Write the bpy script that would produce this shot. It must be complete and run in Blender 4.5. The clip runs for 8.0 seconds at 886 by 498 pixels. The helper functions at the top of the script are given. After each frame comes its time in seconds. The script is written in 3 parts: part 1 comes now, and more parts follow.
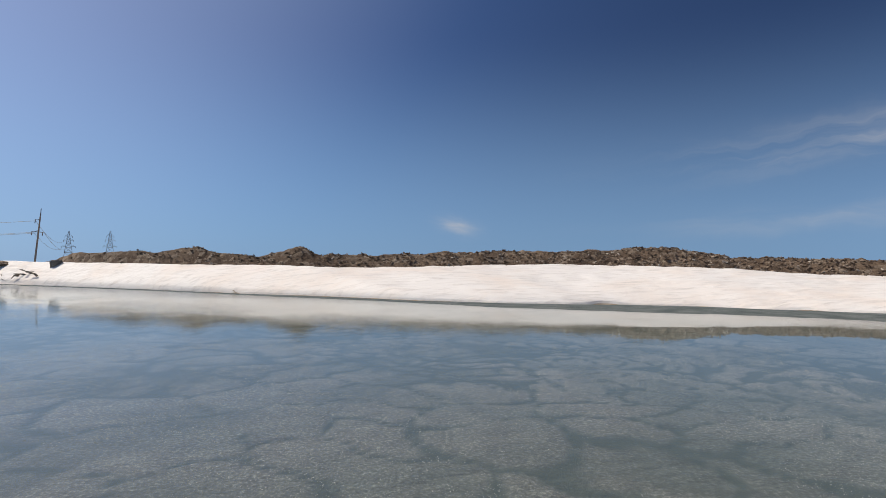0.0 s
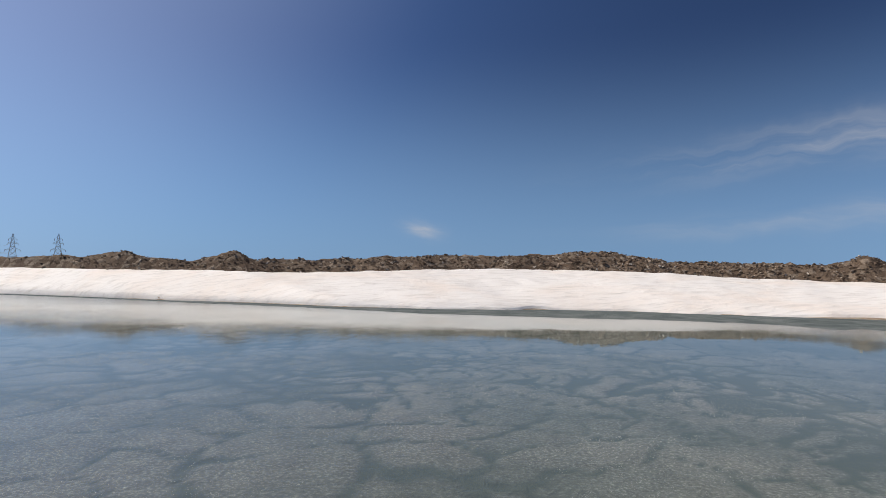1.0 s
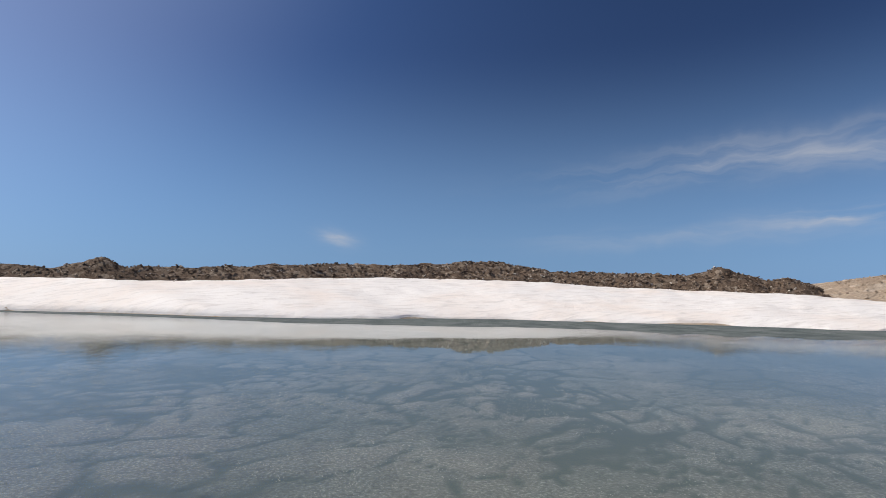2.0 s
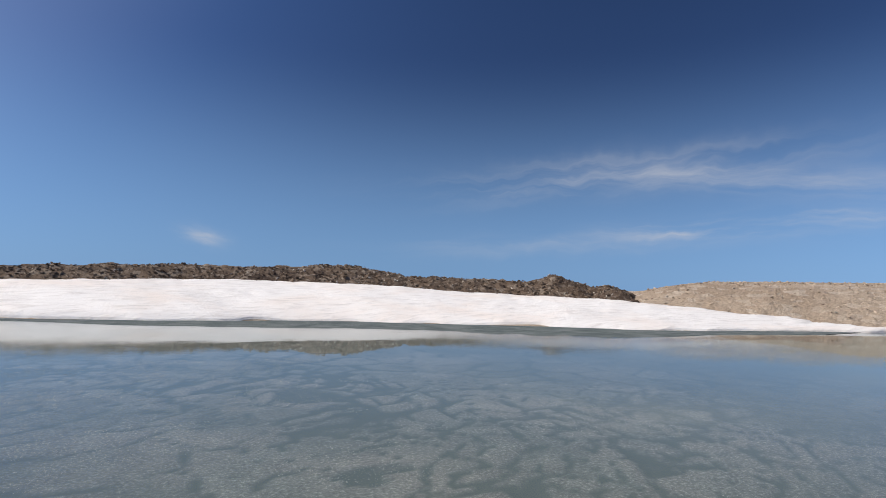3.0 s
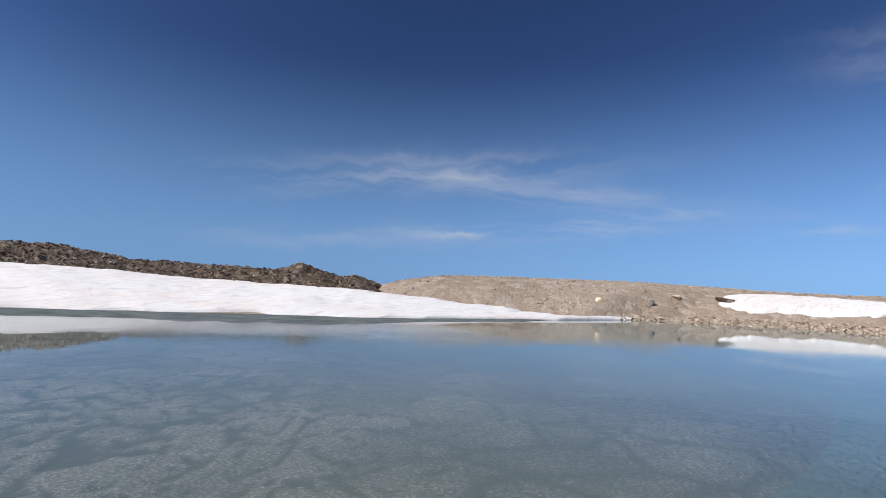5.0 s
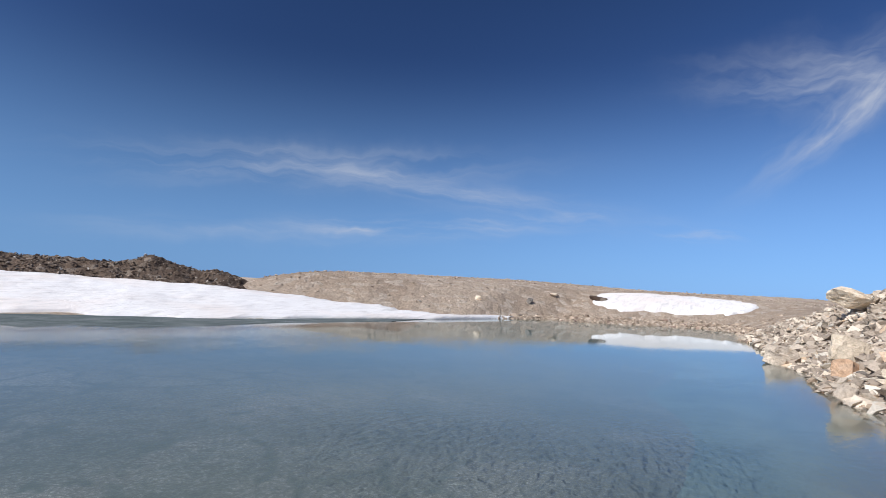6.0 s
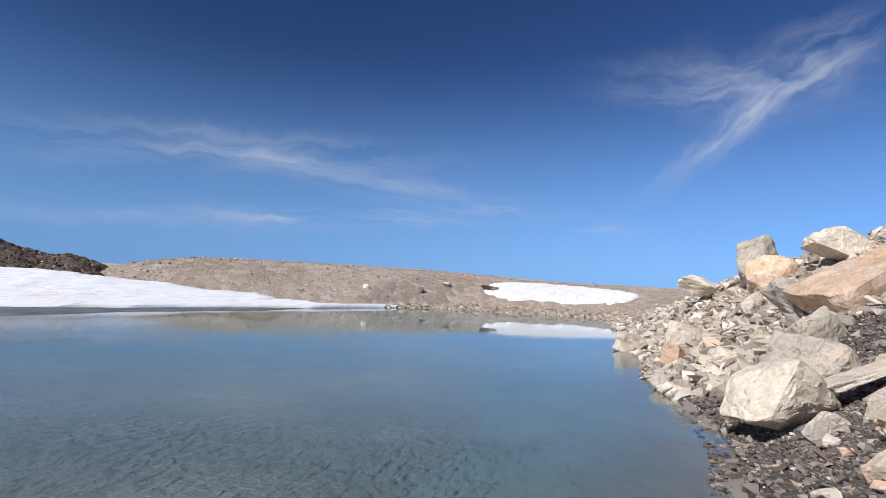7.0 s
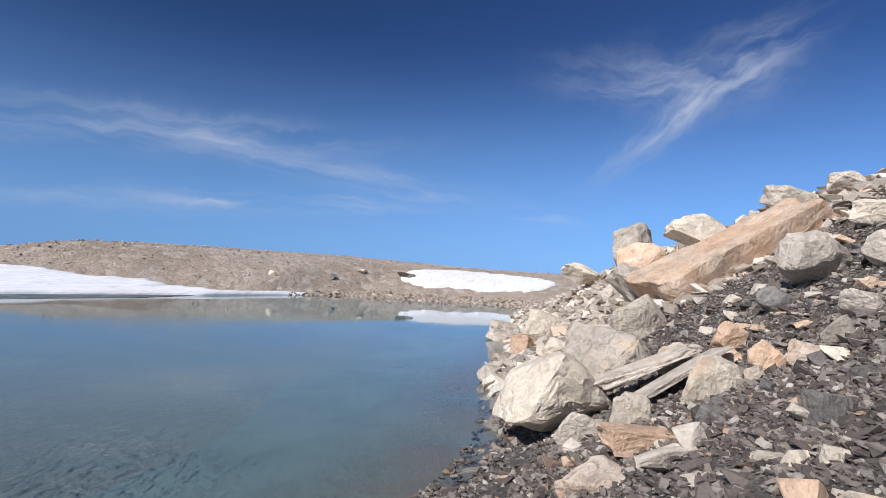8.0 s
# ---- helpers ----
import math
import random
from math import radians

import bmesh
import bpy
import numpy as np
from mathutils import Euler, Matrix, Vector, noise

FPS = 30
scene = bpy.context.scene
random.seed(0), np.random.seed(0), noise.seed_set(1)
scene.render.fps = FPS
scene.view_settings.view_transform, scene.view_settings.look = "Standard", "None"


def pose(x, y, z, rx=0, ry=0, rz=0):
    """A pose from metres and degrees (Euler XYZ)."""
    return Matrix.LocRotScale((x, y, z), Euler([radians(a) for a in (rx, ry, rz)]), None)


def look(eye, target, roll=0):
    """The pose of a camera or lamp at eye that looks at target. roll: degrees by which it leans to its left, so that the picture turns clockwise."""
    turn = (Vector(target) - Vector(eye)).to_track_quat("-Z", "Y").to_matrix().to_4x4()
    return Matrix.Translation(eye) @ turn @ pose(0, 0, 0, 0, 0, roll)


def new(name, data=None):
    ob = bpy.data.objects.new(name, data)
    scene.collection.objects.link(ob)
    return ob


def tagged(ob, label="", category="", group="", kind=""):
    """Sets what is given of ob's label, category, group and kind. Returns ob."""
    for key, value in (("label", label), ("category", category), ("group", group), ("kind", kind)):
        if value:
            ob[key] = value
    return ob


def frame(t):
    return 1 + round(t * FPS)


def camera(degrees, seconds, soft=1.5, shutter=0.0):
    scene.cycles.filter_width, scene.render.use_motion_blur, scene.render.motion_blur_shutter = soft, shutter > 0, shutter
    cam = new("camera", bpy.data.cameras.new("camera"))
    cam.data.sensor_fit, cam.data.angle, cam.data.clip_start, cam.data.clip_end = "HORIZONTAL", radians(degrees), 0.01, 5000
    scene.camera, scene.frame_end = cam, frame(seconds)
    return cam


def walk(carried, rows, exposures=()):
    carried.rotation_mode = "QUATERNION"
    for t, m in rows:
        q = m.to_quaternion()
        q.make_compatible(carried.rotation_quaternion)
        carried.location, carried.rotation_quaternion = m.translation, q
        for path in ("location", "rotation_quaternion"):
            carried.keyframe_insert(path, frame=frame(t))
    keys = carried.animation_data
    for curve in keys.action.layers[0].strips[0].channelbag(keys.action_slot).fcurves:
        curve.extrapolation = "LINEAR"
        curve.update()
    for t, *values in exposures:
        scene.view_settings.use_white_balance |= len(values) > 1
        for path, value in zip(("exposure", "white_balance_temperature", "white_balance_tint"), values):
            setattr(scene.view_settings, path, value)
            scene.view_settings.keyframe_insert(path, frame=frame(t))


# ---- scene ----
cam = camera(77.9, 8.0, soft=0.5)
# seconds, eye x y z, yaw, pitch, roll
ROWS = [
    (0.0, -0.000, -0.000, 1.456, -0.01, 1.91, -0.52),
    (0.5, 0.669, 0.281, 1.486, -1.17, 1.99, -0.48),
    (1.0, 1.472, 0.482, 1.519, -3.64, 2.34, -0.44),
    (1.5, 2.346, 0.493, 1.512, -7.38, 2.85, -0.40),
    (3.0, 3.878, -1.162, 1.543, -25.20, 3.96, -1.37),
    (3.5, 4.643, -1.862, 1.531, -31.60, 3.59, -1.73),
    (4.0, 5.351, -2.295, 1.449, -36.18, 3.44, -2.05),
    (4.5, 5.839, -2.480, 1.359, -40.97, 3.71, -2.38),
    (6.0, 8.673, -2.089, 1.502, -57.23, 4.12, -3.02),
    (6.5, 9.501, -2.582, 1.498, -61.99, 3.99, -3.30),
    (7.0, 10.296, -3.153, 1.479, -65.78, 3.61, -3.35),
    (7.5, 11.070, -3.821, 1.493, -68.97, 3.18, -3.51),
    (8.0, 11.759, -4.688, 1.575, -71.34, 2.64, -3.67),
]
walk(cam, [(t, pose(x, y, z, 90 + pitch, roll, yaw)) for t, x, y, z, yaw, pitch, roll in ROWS],
     [(0.0, -0.12, 7050, 10), (1.5, -0.10, 6850, 10), (3.5, -0.02, 6500, 10), (5.0, 0.0, 6250, 10), (8.0, 0.03, 5800, 10)])

# ---- world, sun ----
SUN_AZ, SUN_EL = -66.0, 43.0       # degrees clockwise from +y, and above the horizon
world = bpy.data.worlds.new("world")
scene.world = world
world.use_nodes = True


class Nodes:
    """Short hand for node trees."""

    def __init__(self, tree):
        self.tree = tree
        self.links = tree.links

    def __call__(self, kind, ins=None, operation="", data_type="", blend_type="", clamp=False):
        n = self.tree.nodes.new(kind)
        if data_type:
            n.data_type = data_type
        if blend_type:
            n.blend_type = blend_type
        if operation:
            n.operation = operation
        if clamp:
            n.use_clamp = True
        for k, v in (ins or {}).items():
            s = n.inputs[k]
            if isinstance(v, bpy.types.NodeSocket):
                self.links.new(v, s)
            else:
                s.default_value = v
        return n

    def math(self, op, a, b=0.0, c=0.0, clamp=False):
        n = self("ShaderNodeMath", {0: a, 1: b, 2: c}, operation=op, clamp=clamp)
        return n.outputs[0]

    def vec(self, op, a, b=(0, 0, 0)):
        n = self("ShaderNodeVectorMath", {0: a, 1: b}, operation=op)
        return n.outputs[1 if op in ("DOT_PRODUCT", "LENGTH") else 0]

    def mix(self, fac, a, b, blend="MIX"):
        n = self("ShaderNodeMix", data_type="RGBA", blend_type=blend)
        for k, v in ((0, fac), (6, a), (7, b)):
            if isinstance(v, bpy.types.NodeSocket):
                self.links.new(v, n.inputs[k])
            else:
                n.inputs[k].default_value = v if k == 0 else (*v, 1)
        return n.outputs[2]

    def ramp(self, fac, stops):
        n = self("ShaderNodeValToRGB", {0: fac})
        e = n.color_ramp.elements
        while len(e) < len(stops):
            e.new(0.5)
        for el, (p, c) in zip(e, stops):
            el.position = p
            el.color = (c, c, c, 1) if isinstance(c, (int, float)) else (*c, 1)
        return n.outputs[0]

    def noise(self, vector, scale, detail=5, rough=0.55, distort=0.0):
        return self("ShaderNodeTexNoise", {"Vector": vector, "Scale": scale, "Detail": detail, "Roughness": rough, "Distortion": distort}).outputs[0]

    def map(self, v, a, b, c=0.0, d=1.0):
        n = self("ShaderNodeMapRange", {0: v, 1: a, 2: b, 3: c, 4: d})
        n.interpolation_type = "SMOOTHSTEP"
        return n.outputs[0]


def build_sky():
    w = Nodes(world.node_tree)
    w.tree.nodes.clear()
    sky = w("ShaderNodeTexSky")
    sky.sky_type, sky.sun_disc = "NISHITA", False
    sky.sun_elevation, sky.sun_rotation = radians(SUN_EL), radians(SUN_AZ)
    sky.altitude, sky.air_density, sky.dust_density, sky.ozone_density = 1800.0, 1.0, 3.0, 2.6
    way = w.vec("NORMALIZE", w("ShaderNodeTexCoord").outputs["Generated"])
    sep = w("ShaderNodeSeparateXYZ", {0: way}).outputs
    az = w.math("MULTIPLY", w.math("ARCTAN2", sep[0], sep[1]), 57.29578)
    el = w.math("MULTIPLY", w.math("ARCSINE", sep[2]), 57.29578)

    def wisp(a, e, length, width, slope, strength, scale, seed, stretch=5.0):
        """A cirrus streak: middle (azimuth, elevation), half length and width in degrees, slope in degrees."""
        c, s = math.cos(radians(slope)), math.sin(radians(slope))
        da, de = w.math("SUBTRACT", az, a), w.math("SUBTRACT", el, e)
        u = w.math("ADD", w.math("MULTIPLY", da, c), w.math("MULTIPLY", de, s))
        v = w.math("SUBTRACT", w.math("MULTIPLY", de, c), w.math("MULTIPLY", da, s))
        v0 = w("ShaderNodeCombineXYZ", {0: w.math("MULTIPLY", u, 0.4), 1: w.math("MULTIPLY", v, 0.4), 2: seed + 20}).outputs[0]
        v = w.math("ADD", v, w.math("MULTIPLY", w.math("SUBTRACT", w.noise(v0, 0.5, 3), 0.5), width * 1.6))
        uu, vv = w.math("DIVIDE", u, length), w.math("DIVIDE", v, width)
        d2 = w.math("ADD", w.math("MULTIPLY", uu, uu), w.math("MULTIPLY", vv, vv))
        body = w.math("EXPONENT", w.math("MULTIPLY", d2, -1.6))
        p = w("ShaderNodeCombineXYZ", {0: w.math("DIVIDE", u, stretch), 1: v, 2: float(seed)}).outputs[0]
        grain = w.map(w.noise(p, scale, 5, 0.55, 0.25), 0.34, 0.78)
        return w.math("MULTIPLY", w.math("MULTIPLY", body, grain), strength)

    total = None
    for k in CIRRUS:
        one = wisp(*k)
        total = one if total is None else w.math("ADD", total, one)
    total = w.math("MINIMUM", total, 0.8)
    tinted = w.mix(1.0, sky.outputs[0], SKY_TINT, "MULTIPLY")
    # air scatters least at right angles to the sun
    to_sun = (math.sin(radians(SUN_AZ)) * math.cos(radians(SUN_EL)), math.cos(radians(SUN_AZ)) * math.cos(radians(SUN_EL)), math.sin(radians(SUN_EL)))
    cosine = w.vec("DOT_PRODUCT", way, to_sun)
    square = w.math("POWER", w.math("ABSOLUTE", w.math("SUBTRACT", cosine, 0.1)), 2.0)

    def phase(base, gain):
        v = w.math("ADD", w.math("MULTIPLY", square, gain), base)
        return w("ShaderNodeCombineXYZ", {0: v, 1: v, 2: v}).outputs[0]

    tinted = w.mix(1.0, tinted, phase(0.75, 1.25), "MULTIPLY")
    low = w.map(el, -2.0, 24.0, 0.75, 0.0)
    tinted = w.mix(low, tinted, w.mix(1.0, HORIZON, phase(0.88, 0.6), "MULTIPLY"))
    # pale haze towards the sun
    tinted = w.mix(w.map(cosine, 0.5, 1.0, 0.0, 0.25), tinted, (7.5, 8.0, 9.0))
    col = w.mix(total, tinted, (6.6, 6.8, 7.4))
    bg = w("ShaderNodeBackground", {0: col, 1: SKY_STRENGTH})
    w.links.new(bg.outputs[0], w("ShaderNodeOutputWorld").inputs[0])


SKY_STRENGTH = 0.085
SKY_TINT, HORIZON = (0.40, 0.54, 0.80), (2.8, 5.3, 9.3)
CIRRUS = [
    # azimuth, elevation, half length, half width, slope, strength, scale, seed, stretch
    (42, 11.4, 20, 2.0, 4, 0.75, 0.45, 1, 10.0),
    (56, 10.2, 18, 1.5, -5, 0.60, 0.45, 2, 10.0),
    (55, 6.2, 14, 1.2, 3, 1.15, 0.5, 3, 9.0),
    (38, 4.6, 18, 1.2, 2, 0.35, 0.5, 4, 9.0),
    (1.5, 4.3, 2.4, 0.9, -10, 0.65, 0.7, 5, 4.0),
    (82, 6.4, 5.0, 1.0, -8, 0.55, 0.7, 6, 6.0),
    (69, 8.0, 10, 1.5, -6, 0.40, 0.6, 7, 6.0),
    (92, 19.5, 10.0, 2.8, -4, 0.60, 0.4, 8, 5.0),
    (94, 16.5, 8.5, 1.7, 38, 0.95, 0.5, 9, 5.0),
    (99, 20.5, 6, 2.8, 22, 0.75, 0.5, 10, 5.0),
]
build_sky()

sun = new("sun", bpy.data.lights.new("sun", "SUN"))
sun.data.energy, sun.data.angle, sun.data.color = 5.2, radians(0.55), (1.0, 0.955, 0.89)
a, e = radians(SUN_AZ), radians(SUN_EL)
sun.matrix_world = look((0, 0, 300), Vector((0, 0, 300)) - Vector((math.sin(a) * math.cos(e), math.cos(a) * math.cos(e), math.sin(e))))


# ---- materials ----
def material(name, rough=0.9, spec=0.3):
    m = bpy.data.materials.new(name)
    m.use_nodes = True
    n = Nodes(m.node_tree)
    bsdf = m.node_tree.nodes["Principled BSDF"]
    bsdf.inputs["Roughness"].default_value = rough
    bsdf.inputs["Specular IOR Level"].default_value = spec
    return m, n, bsdf


def place_of(n):
    return n("ShaderNodeNewGeometry").outputs["Position"]


def bump(n, bsdf, height, distance, strength=1.0, normal=None):
    b = n("ShaderNodeBump", {"Height": height, "Distance": distance, "Strength": strength})
    if normal is not None:
        n.links.new(normal, b.inputs["Normal"])
    n.links.new(b.outputs[0], bsdf.inputs["Normal"])
    return b.outputs[0]


def earth(name, dark, mid, pale, grit=1.0):
    """Rubbly earth and gravel: patches, stones and grit."""
    m, n, b = material(name, 0.95, 0.15)
    p = place_of(n)
    patch = n.noise(p, 0.16, 4, 0.6)
    col = n.mix(n.map(patch, 0.35, 0.68), dark, mid)
    stones = n("ShaderNodeTexVoronoi", {"Vector": p, "Scale": 2.6 * grit, "Randomness": 1.0})
    tone = n("ShaderNodeSeparateColor", {0: stones.outputs["Color"]}).outputs[0]
    col = n.mix(n.math("MULTIPLY", n.map(tone, 0.55, 1.0), 0.75), col, pale)
    fine = n.noise(p, 11.0 * grit, 6, 0.7)
    col = n.mix(0.75, col, n.ramp(fine, [(0.25, 0.42), (0.5, 0.9), (0.75, 1.35)]), "MULTIPLY")
    n.links.new(col, b.inputs["Base Color"])
    h = n.math("ADD", n.math("MULTIPLY", stones.outputs["Distance"], -0.7), fine)
    bump(n, b, h, 0.12 / grit)
    return m


def stone(name, base, other, stain, scale=1.0):
    """Split rock: two tones, rusty or pale stains, fractures, and a tone of its own for each piece."""
    m, n, b = material(name, 0.85, 0.25)
    tc = place_of(n)
    rnd = n("ShaderNodeObjectInfo").outputs["Random"]
    isl = n("ShaderNodeNewGeometry").outputs["Random Per Island"]
    own = n.math("FRACT", n.math("ADD", rnd, isl))
    p = n.vec("ADD", tc, n("ShaderNodeCombineXYZ", {0: n.math("MULTIPLY", own, 37.0), 1: n.math("MULTIPLY", own, 11.0)}).outputs[0])
    big = n.noise(p, 2.2 * scale, 5, 0.6, 0.4)
    col = n.mix(n.map(big, 0.38, 0.66), base, other)
    rust = n.noise(n.vec("ADD", p, (7, 3, 1)), 1.4 * scale, 6, 0.65, 0.8)
    col = n.mix(n.math("MULTIPLY", n.map(rust, 0.56, 0.74), 0.8), col, stain)
    layer = n("ShaderNodeMapping", {"Vector": p, "Scale": (2.0, 2.0, 4.0), "Rotation": (0.35, 0.5, 0.4)}).outputs[0]
    bed = n.noise(layer, 1.6 * scale, 6, 0.65, 0.3)
    fine = n.noise(p, 26.0 * scale, 7, 0.7)
    pits = n.noise(p, 7.0 * scale, 5, 0.62, 0.8)
    col = n.mix(0.75, col, n.ramp(pits, [(0.3, 0.66), (0.5, 1.0), (0.7, 1.16)]), "MULTIPLY")
    col = n.mix(0.8, col, n.ramp(bed, [(0.3, 0.86), (0.5, 1.0), (0.72, 1.08)]), "MULTIPLY")
    col = n.mix(0.7, col, n.ramp(fine, [(0.28, 0.7), (0.5, 1.0), (0.75, 1.22)]), "MULTIPLY")
    col = n.mix(1.0, col, n.ramp(own, [(0.0, 0.80), (0.5, 0.98), (1.0, 1.15)]), "MULTIPLY")
    n.links.new(col, b.inputs["Base Color"])
    h = n.math("ADD", n.math("MULTIPLY", bed, 0.3), n.math("ADD", n.math("MULTIPLY", fine, 0.5), n.math("MULTIPLY", pits, 0.8)))
    bump(n, b, h, 0.06 / scale)
    return m


def snow_material():
    m, n, b = material("old_snow", 0.75, 0.3)
    p = place_of(n)
    wide = n.noise(p, 0.22, 5, 0.6, 0.5)
    col = n.mix(n.map(wide, 0.42, 0.72), (0.82, 0.785, 0.752), (0.80, 0.715, 0.648))
    drift = n("ShaderNodeMapping", {"Vector": p, "Scale": (0.5, 2.2, 1.2), "Rotation": (0, 0, 0.75)}).outputs[0]
    cups = n.noise(drift, 1.7, 6, 0.62, 0.6)
    col = n.mix(n.map(cups, 0.45, 0.75, 0.0, 0.8), col, (0.60, 0.555, 0.52))
    specks = n.noise(p, 9.0, 4, 0.7)
    col = n.mix(n.map(specks, 0.66, 0.76, 0.0, 0.4), col, (0.42, 0.36, 0.30))
    n.links.new(col, b.inputs["Base Color"])
    bump(n, b, n.math("ADD", cups, n.math("MULTIPLY", n.noise(p, 9, 5), 0.4)), 0.06)
    return m


def water_material():
    """A thin clear sheet: gloss by Fresnel over tinted clear water, with light ripples."""
    m = bpy.data.materials.new("lake_water")
    m.use_nodes = True
    n = Nodes(m.node_tree)
    n.tree.nodes.clear()
    p = place_of(n)
    q = n("ShaderNodeMapping", {"Vector": p, "Scale": (1.0, 2.2, 1.0), "Rotation": (0, 0, radians(25))}).outputs[0]
    ripple = n.noise(q, 5.5, 4, 0.55, 0.3)
    swell = n.noise(q, 0.35, 3, 0.5)
    px = n("ShaderNodeSeparateXYZ", {0: p}).outputs[0]
    east = n.math("MULTIPLY", n.map(px, 9.0, 15.0, 0.0, 1.5), n.map(px, 17.0, 27.0, 1.0, 0.12))
    breeze = n.math("MULTIPLY", n.map(n.noise(p, 0.13, 3, 0.5, 0.4), 0.38, 0.62, 0.1, 1.0), n.math("ADD", n.math("ADD", east, 0.25), n.map(n("ShaderNodeSeparateXYZ", {0: p}).outputs[0], 3.0, -12.0, 0.0, 0.9)))
    b1 = n("ShaderNodeBump", {"Height": n.math("MULTIPLY", ripple, n.math("MULTIPLY", breeze, n.map(px, 19.0, 30.0, 1.0, 0.25))), "Distance": 0.0038, "Strength": 1.0})
    b2 = n("ShaderNodeBump", {"Height": swell, "Distance": 0.002, "Strength": 1.0, "Normal": b1.outputs[0]})
    # a skin of grainy ice roughens the western part
    skin = n.math("MULTIPLY", n.noise(n("ShaderNodeMapping", {"Vector": p, "Scale": (0.6, 1.4, 1.0)}).outputs[0], 7.0, 6, 0.7, 0.6), n.math("MULTIPLY", n.map(px, 1.0, 6.5, 1.0, 0.0), n.map(n("ShaderNodeSeparateXYZ", {0: p}).outputs[1], 5.0, 12.0, 1.0, 0.12)))
    b3 = n("ShaderNodeBump", {"Height": skin, "Distance": 0.0035, "Strength": 1.0, "Normal": b2.outputs[0]})
    nor = b3.outputs[0]
    fres = n("ShaderNodeFresnel", {"IOR": 1.33, "Normal": nor})
    gloss = n("ShaderNodeBsdfGlossy", {"Color": (0.92, 0.95, 0.97, 1), "Roughness": 0.02, "Normal": nor})
    clear = n("ShaderNodeBsdfTransparent", {"Color": (0.86, 0.91, 0.90, 1)})
    mix = n("ShaderNodeMixShader", {0: fres.outputs[0], 1: clear.outputs[0], 2: gloss.outputs[0]})
    n.links.new(mix.outputs[0], n("ShaderNodeOutputMaterial").inputs[0])
    return m


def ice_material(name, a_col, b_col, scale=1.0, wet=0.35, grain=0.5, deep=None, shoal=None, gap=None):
    """Wet ice or silt. deep: milky water's haze, painted into its colour by 0.35 m down; shoal: its colour where the
    water is thin.
    """
    m, n, b = material(name, wet, 0.0)
    p = place_of(n)
    wide = n.noise(p, 0.5 * scale, 5, 0.6, 0.3)
    col = n.mix(n.map(wide, 0.35, 0.68), a_col, b_col)
    blotch = n.noise(p, 3.0 * scale, 5, 0.65, 0.6)
    col = n.mix(0.5, col, n.ramp(blotch, [(0.3, 0.72), (0.6, 1.12)]), "MULTIPLY")
    crumb = n.noise(p, 30.0, 6, 0.75)
    col = n.mix(grain, col, n.ramp(crumb, [(0.32, 0.66), (0.52, 0.98), (0.68, 1.9)]), "MULTIPLY")
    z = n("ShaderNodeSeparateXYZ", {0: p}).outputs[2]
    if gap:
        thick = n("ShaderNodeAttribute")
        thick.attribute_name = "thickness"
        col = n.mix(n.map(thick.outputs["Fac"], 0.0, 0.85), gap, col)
    # haze of the milky water painted into the colour, stronger with depth
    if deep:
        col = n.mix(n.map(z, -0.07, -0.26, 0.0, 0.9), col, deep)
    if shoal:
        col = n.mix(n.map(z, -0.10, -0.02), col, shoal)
    n.links.new(col, b.inputs["Base Color"])
    bump(n, b, crumb, 0.02)
    return m


def plain(name, col, rough=0.6, metal=0.0, var=0.25):
    m, n, b = material(name, rough)
    b.inputs["Metallic"].default_value = metal
    v = n.noise(place_of(n), 3.0, 5, 0.65)
    c = n.mix(1.0, col, n.ramp(v, [(0.3, 1 - var), (0.7, 1 + var)]), "MULTIPLY")
    n.links.new(c, b.inputs["Base Color"])
    return m


MAT_GROUND = earth("pale_gravel", (0.43, 0.325, 0.235), (0.53, 0.415, 0.31), (0.62, 0.515, 0.41), 0.7)
MAT_BERM = earth("dark_rubble_earth", (0.115, 0.078, 0.055), (0.185, 0.132, 0.094), (0.33, 0.265, 0.205))
MAT_SCREE = earth("grey_scree_grit", (0.085, 0.072, 0.06), (0.13, 0.112, 0.094), (0.24, 0.208, 0.17), 3.0)
# teal haze of milky water, painted on the bed and the deeper ice
MILK_HAZE = (0.24, 0.29, 0.285)
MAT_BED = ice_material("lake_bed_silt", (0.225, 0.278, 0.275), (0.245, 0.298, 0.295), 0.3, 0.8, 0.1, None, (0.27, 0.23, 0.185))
MAT_ICE = ice_material("sunken_ice", (0.40, 0.382, 0.36), (0.325, 0.33, 0.313), 1.0, 0.6, 1.0, MILK_HAZE, None, (0.215, 0.236, 0.224))
MAT_GRAIN = plain("floating_ice_grains", (0.50, 0.50, 0.49), 0.5)
MAT_SHELF = ice_material("wet_shore_ice", (0.10, 0.118, 0.118), (0.17, 0.185, 0.18), 2.2, 0.5, 0.6)
MAT_SNOW = snow_material()
MAT_WATER = water_material()
MAT_TAN = stone("tan_sandstone", (0.70, 0.455, 0.285), (0.76, 0.555, 0.385), (0.46, 0.26, 0.15), 0.8)
MAT_GREY = stone("grey_limestone", (0.53, 0.435, 0.335), (0.66, 0.55, 0.425), (0.66, 0.49, 0.33))
MAT_CREAM = stone("cream_limestone", (0.76, 0.63, 0.465), (0.66, 0.535, 0.39), (0.66, 0.43, 0.25))
MAT_SLATE = stone("dark_slate", (0.20, 0.172, 0.145), (0.28, 0.245, 0.205), (0.35, 0.285, 0.21))
MAT_RUST = stone("rusty_stone", (0.60, 0.47, 0.35), (0.52, 0.33, 0.20), (0.42, 0.19, 0.09))
MAT_STEEL = plain("galvanised_steel", (0.20, 0.21, 0.22), 0.5, 0.6)
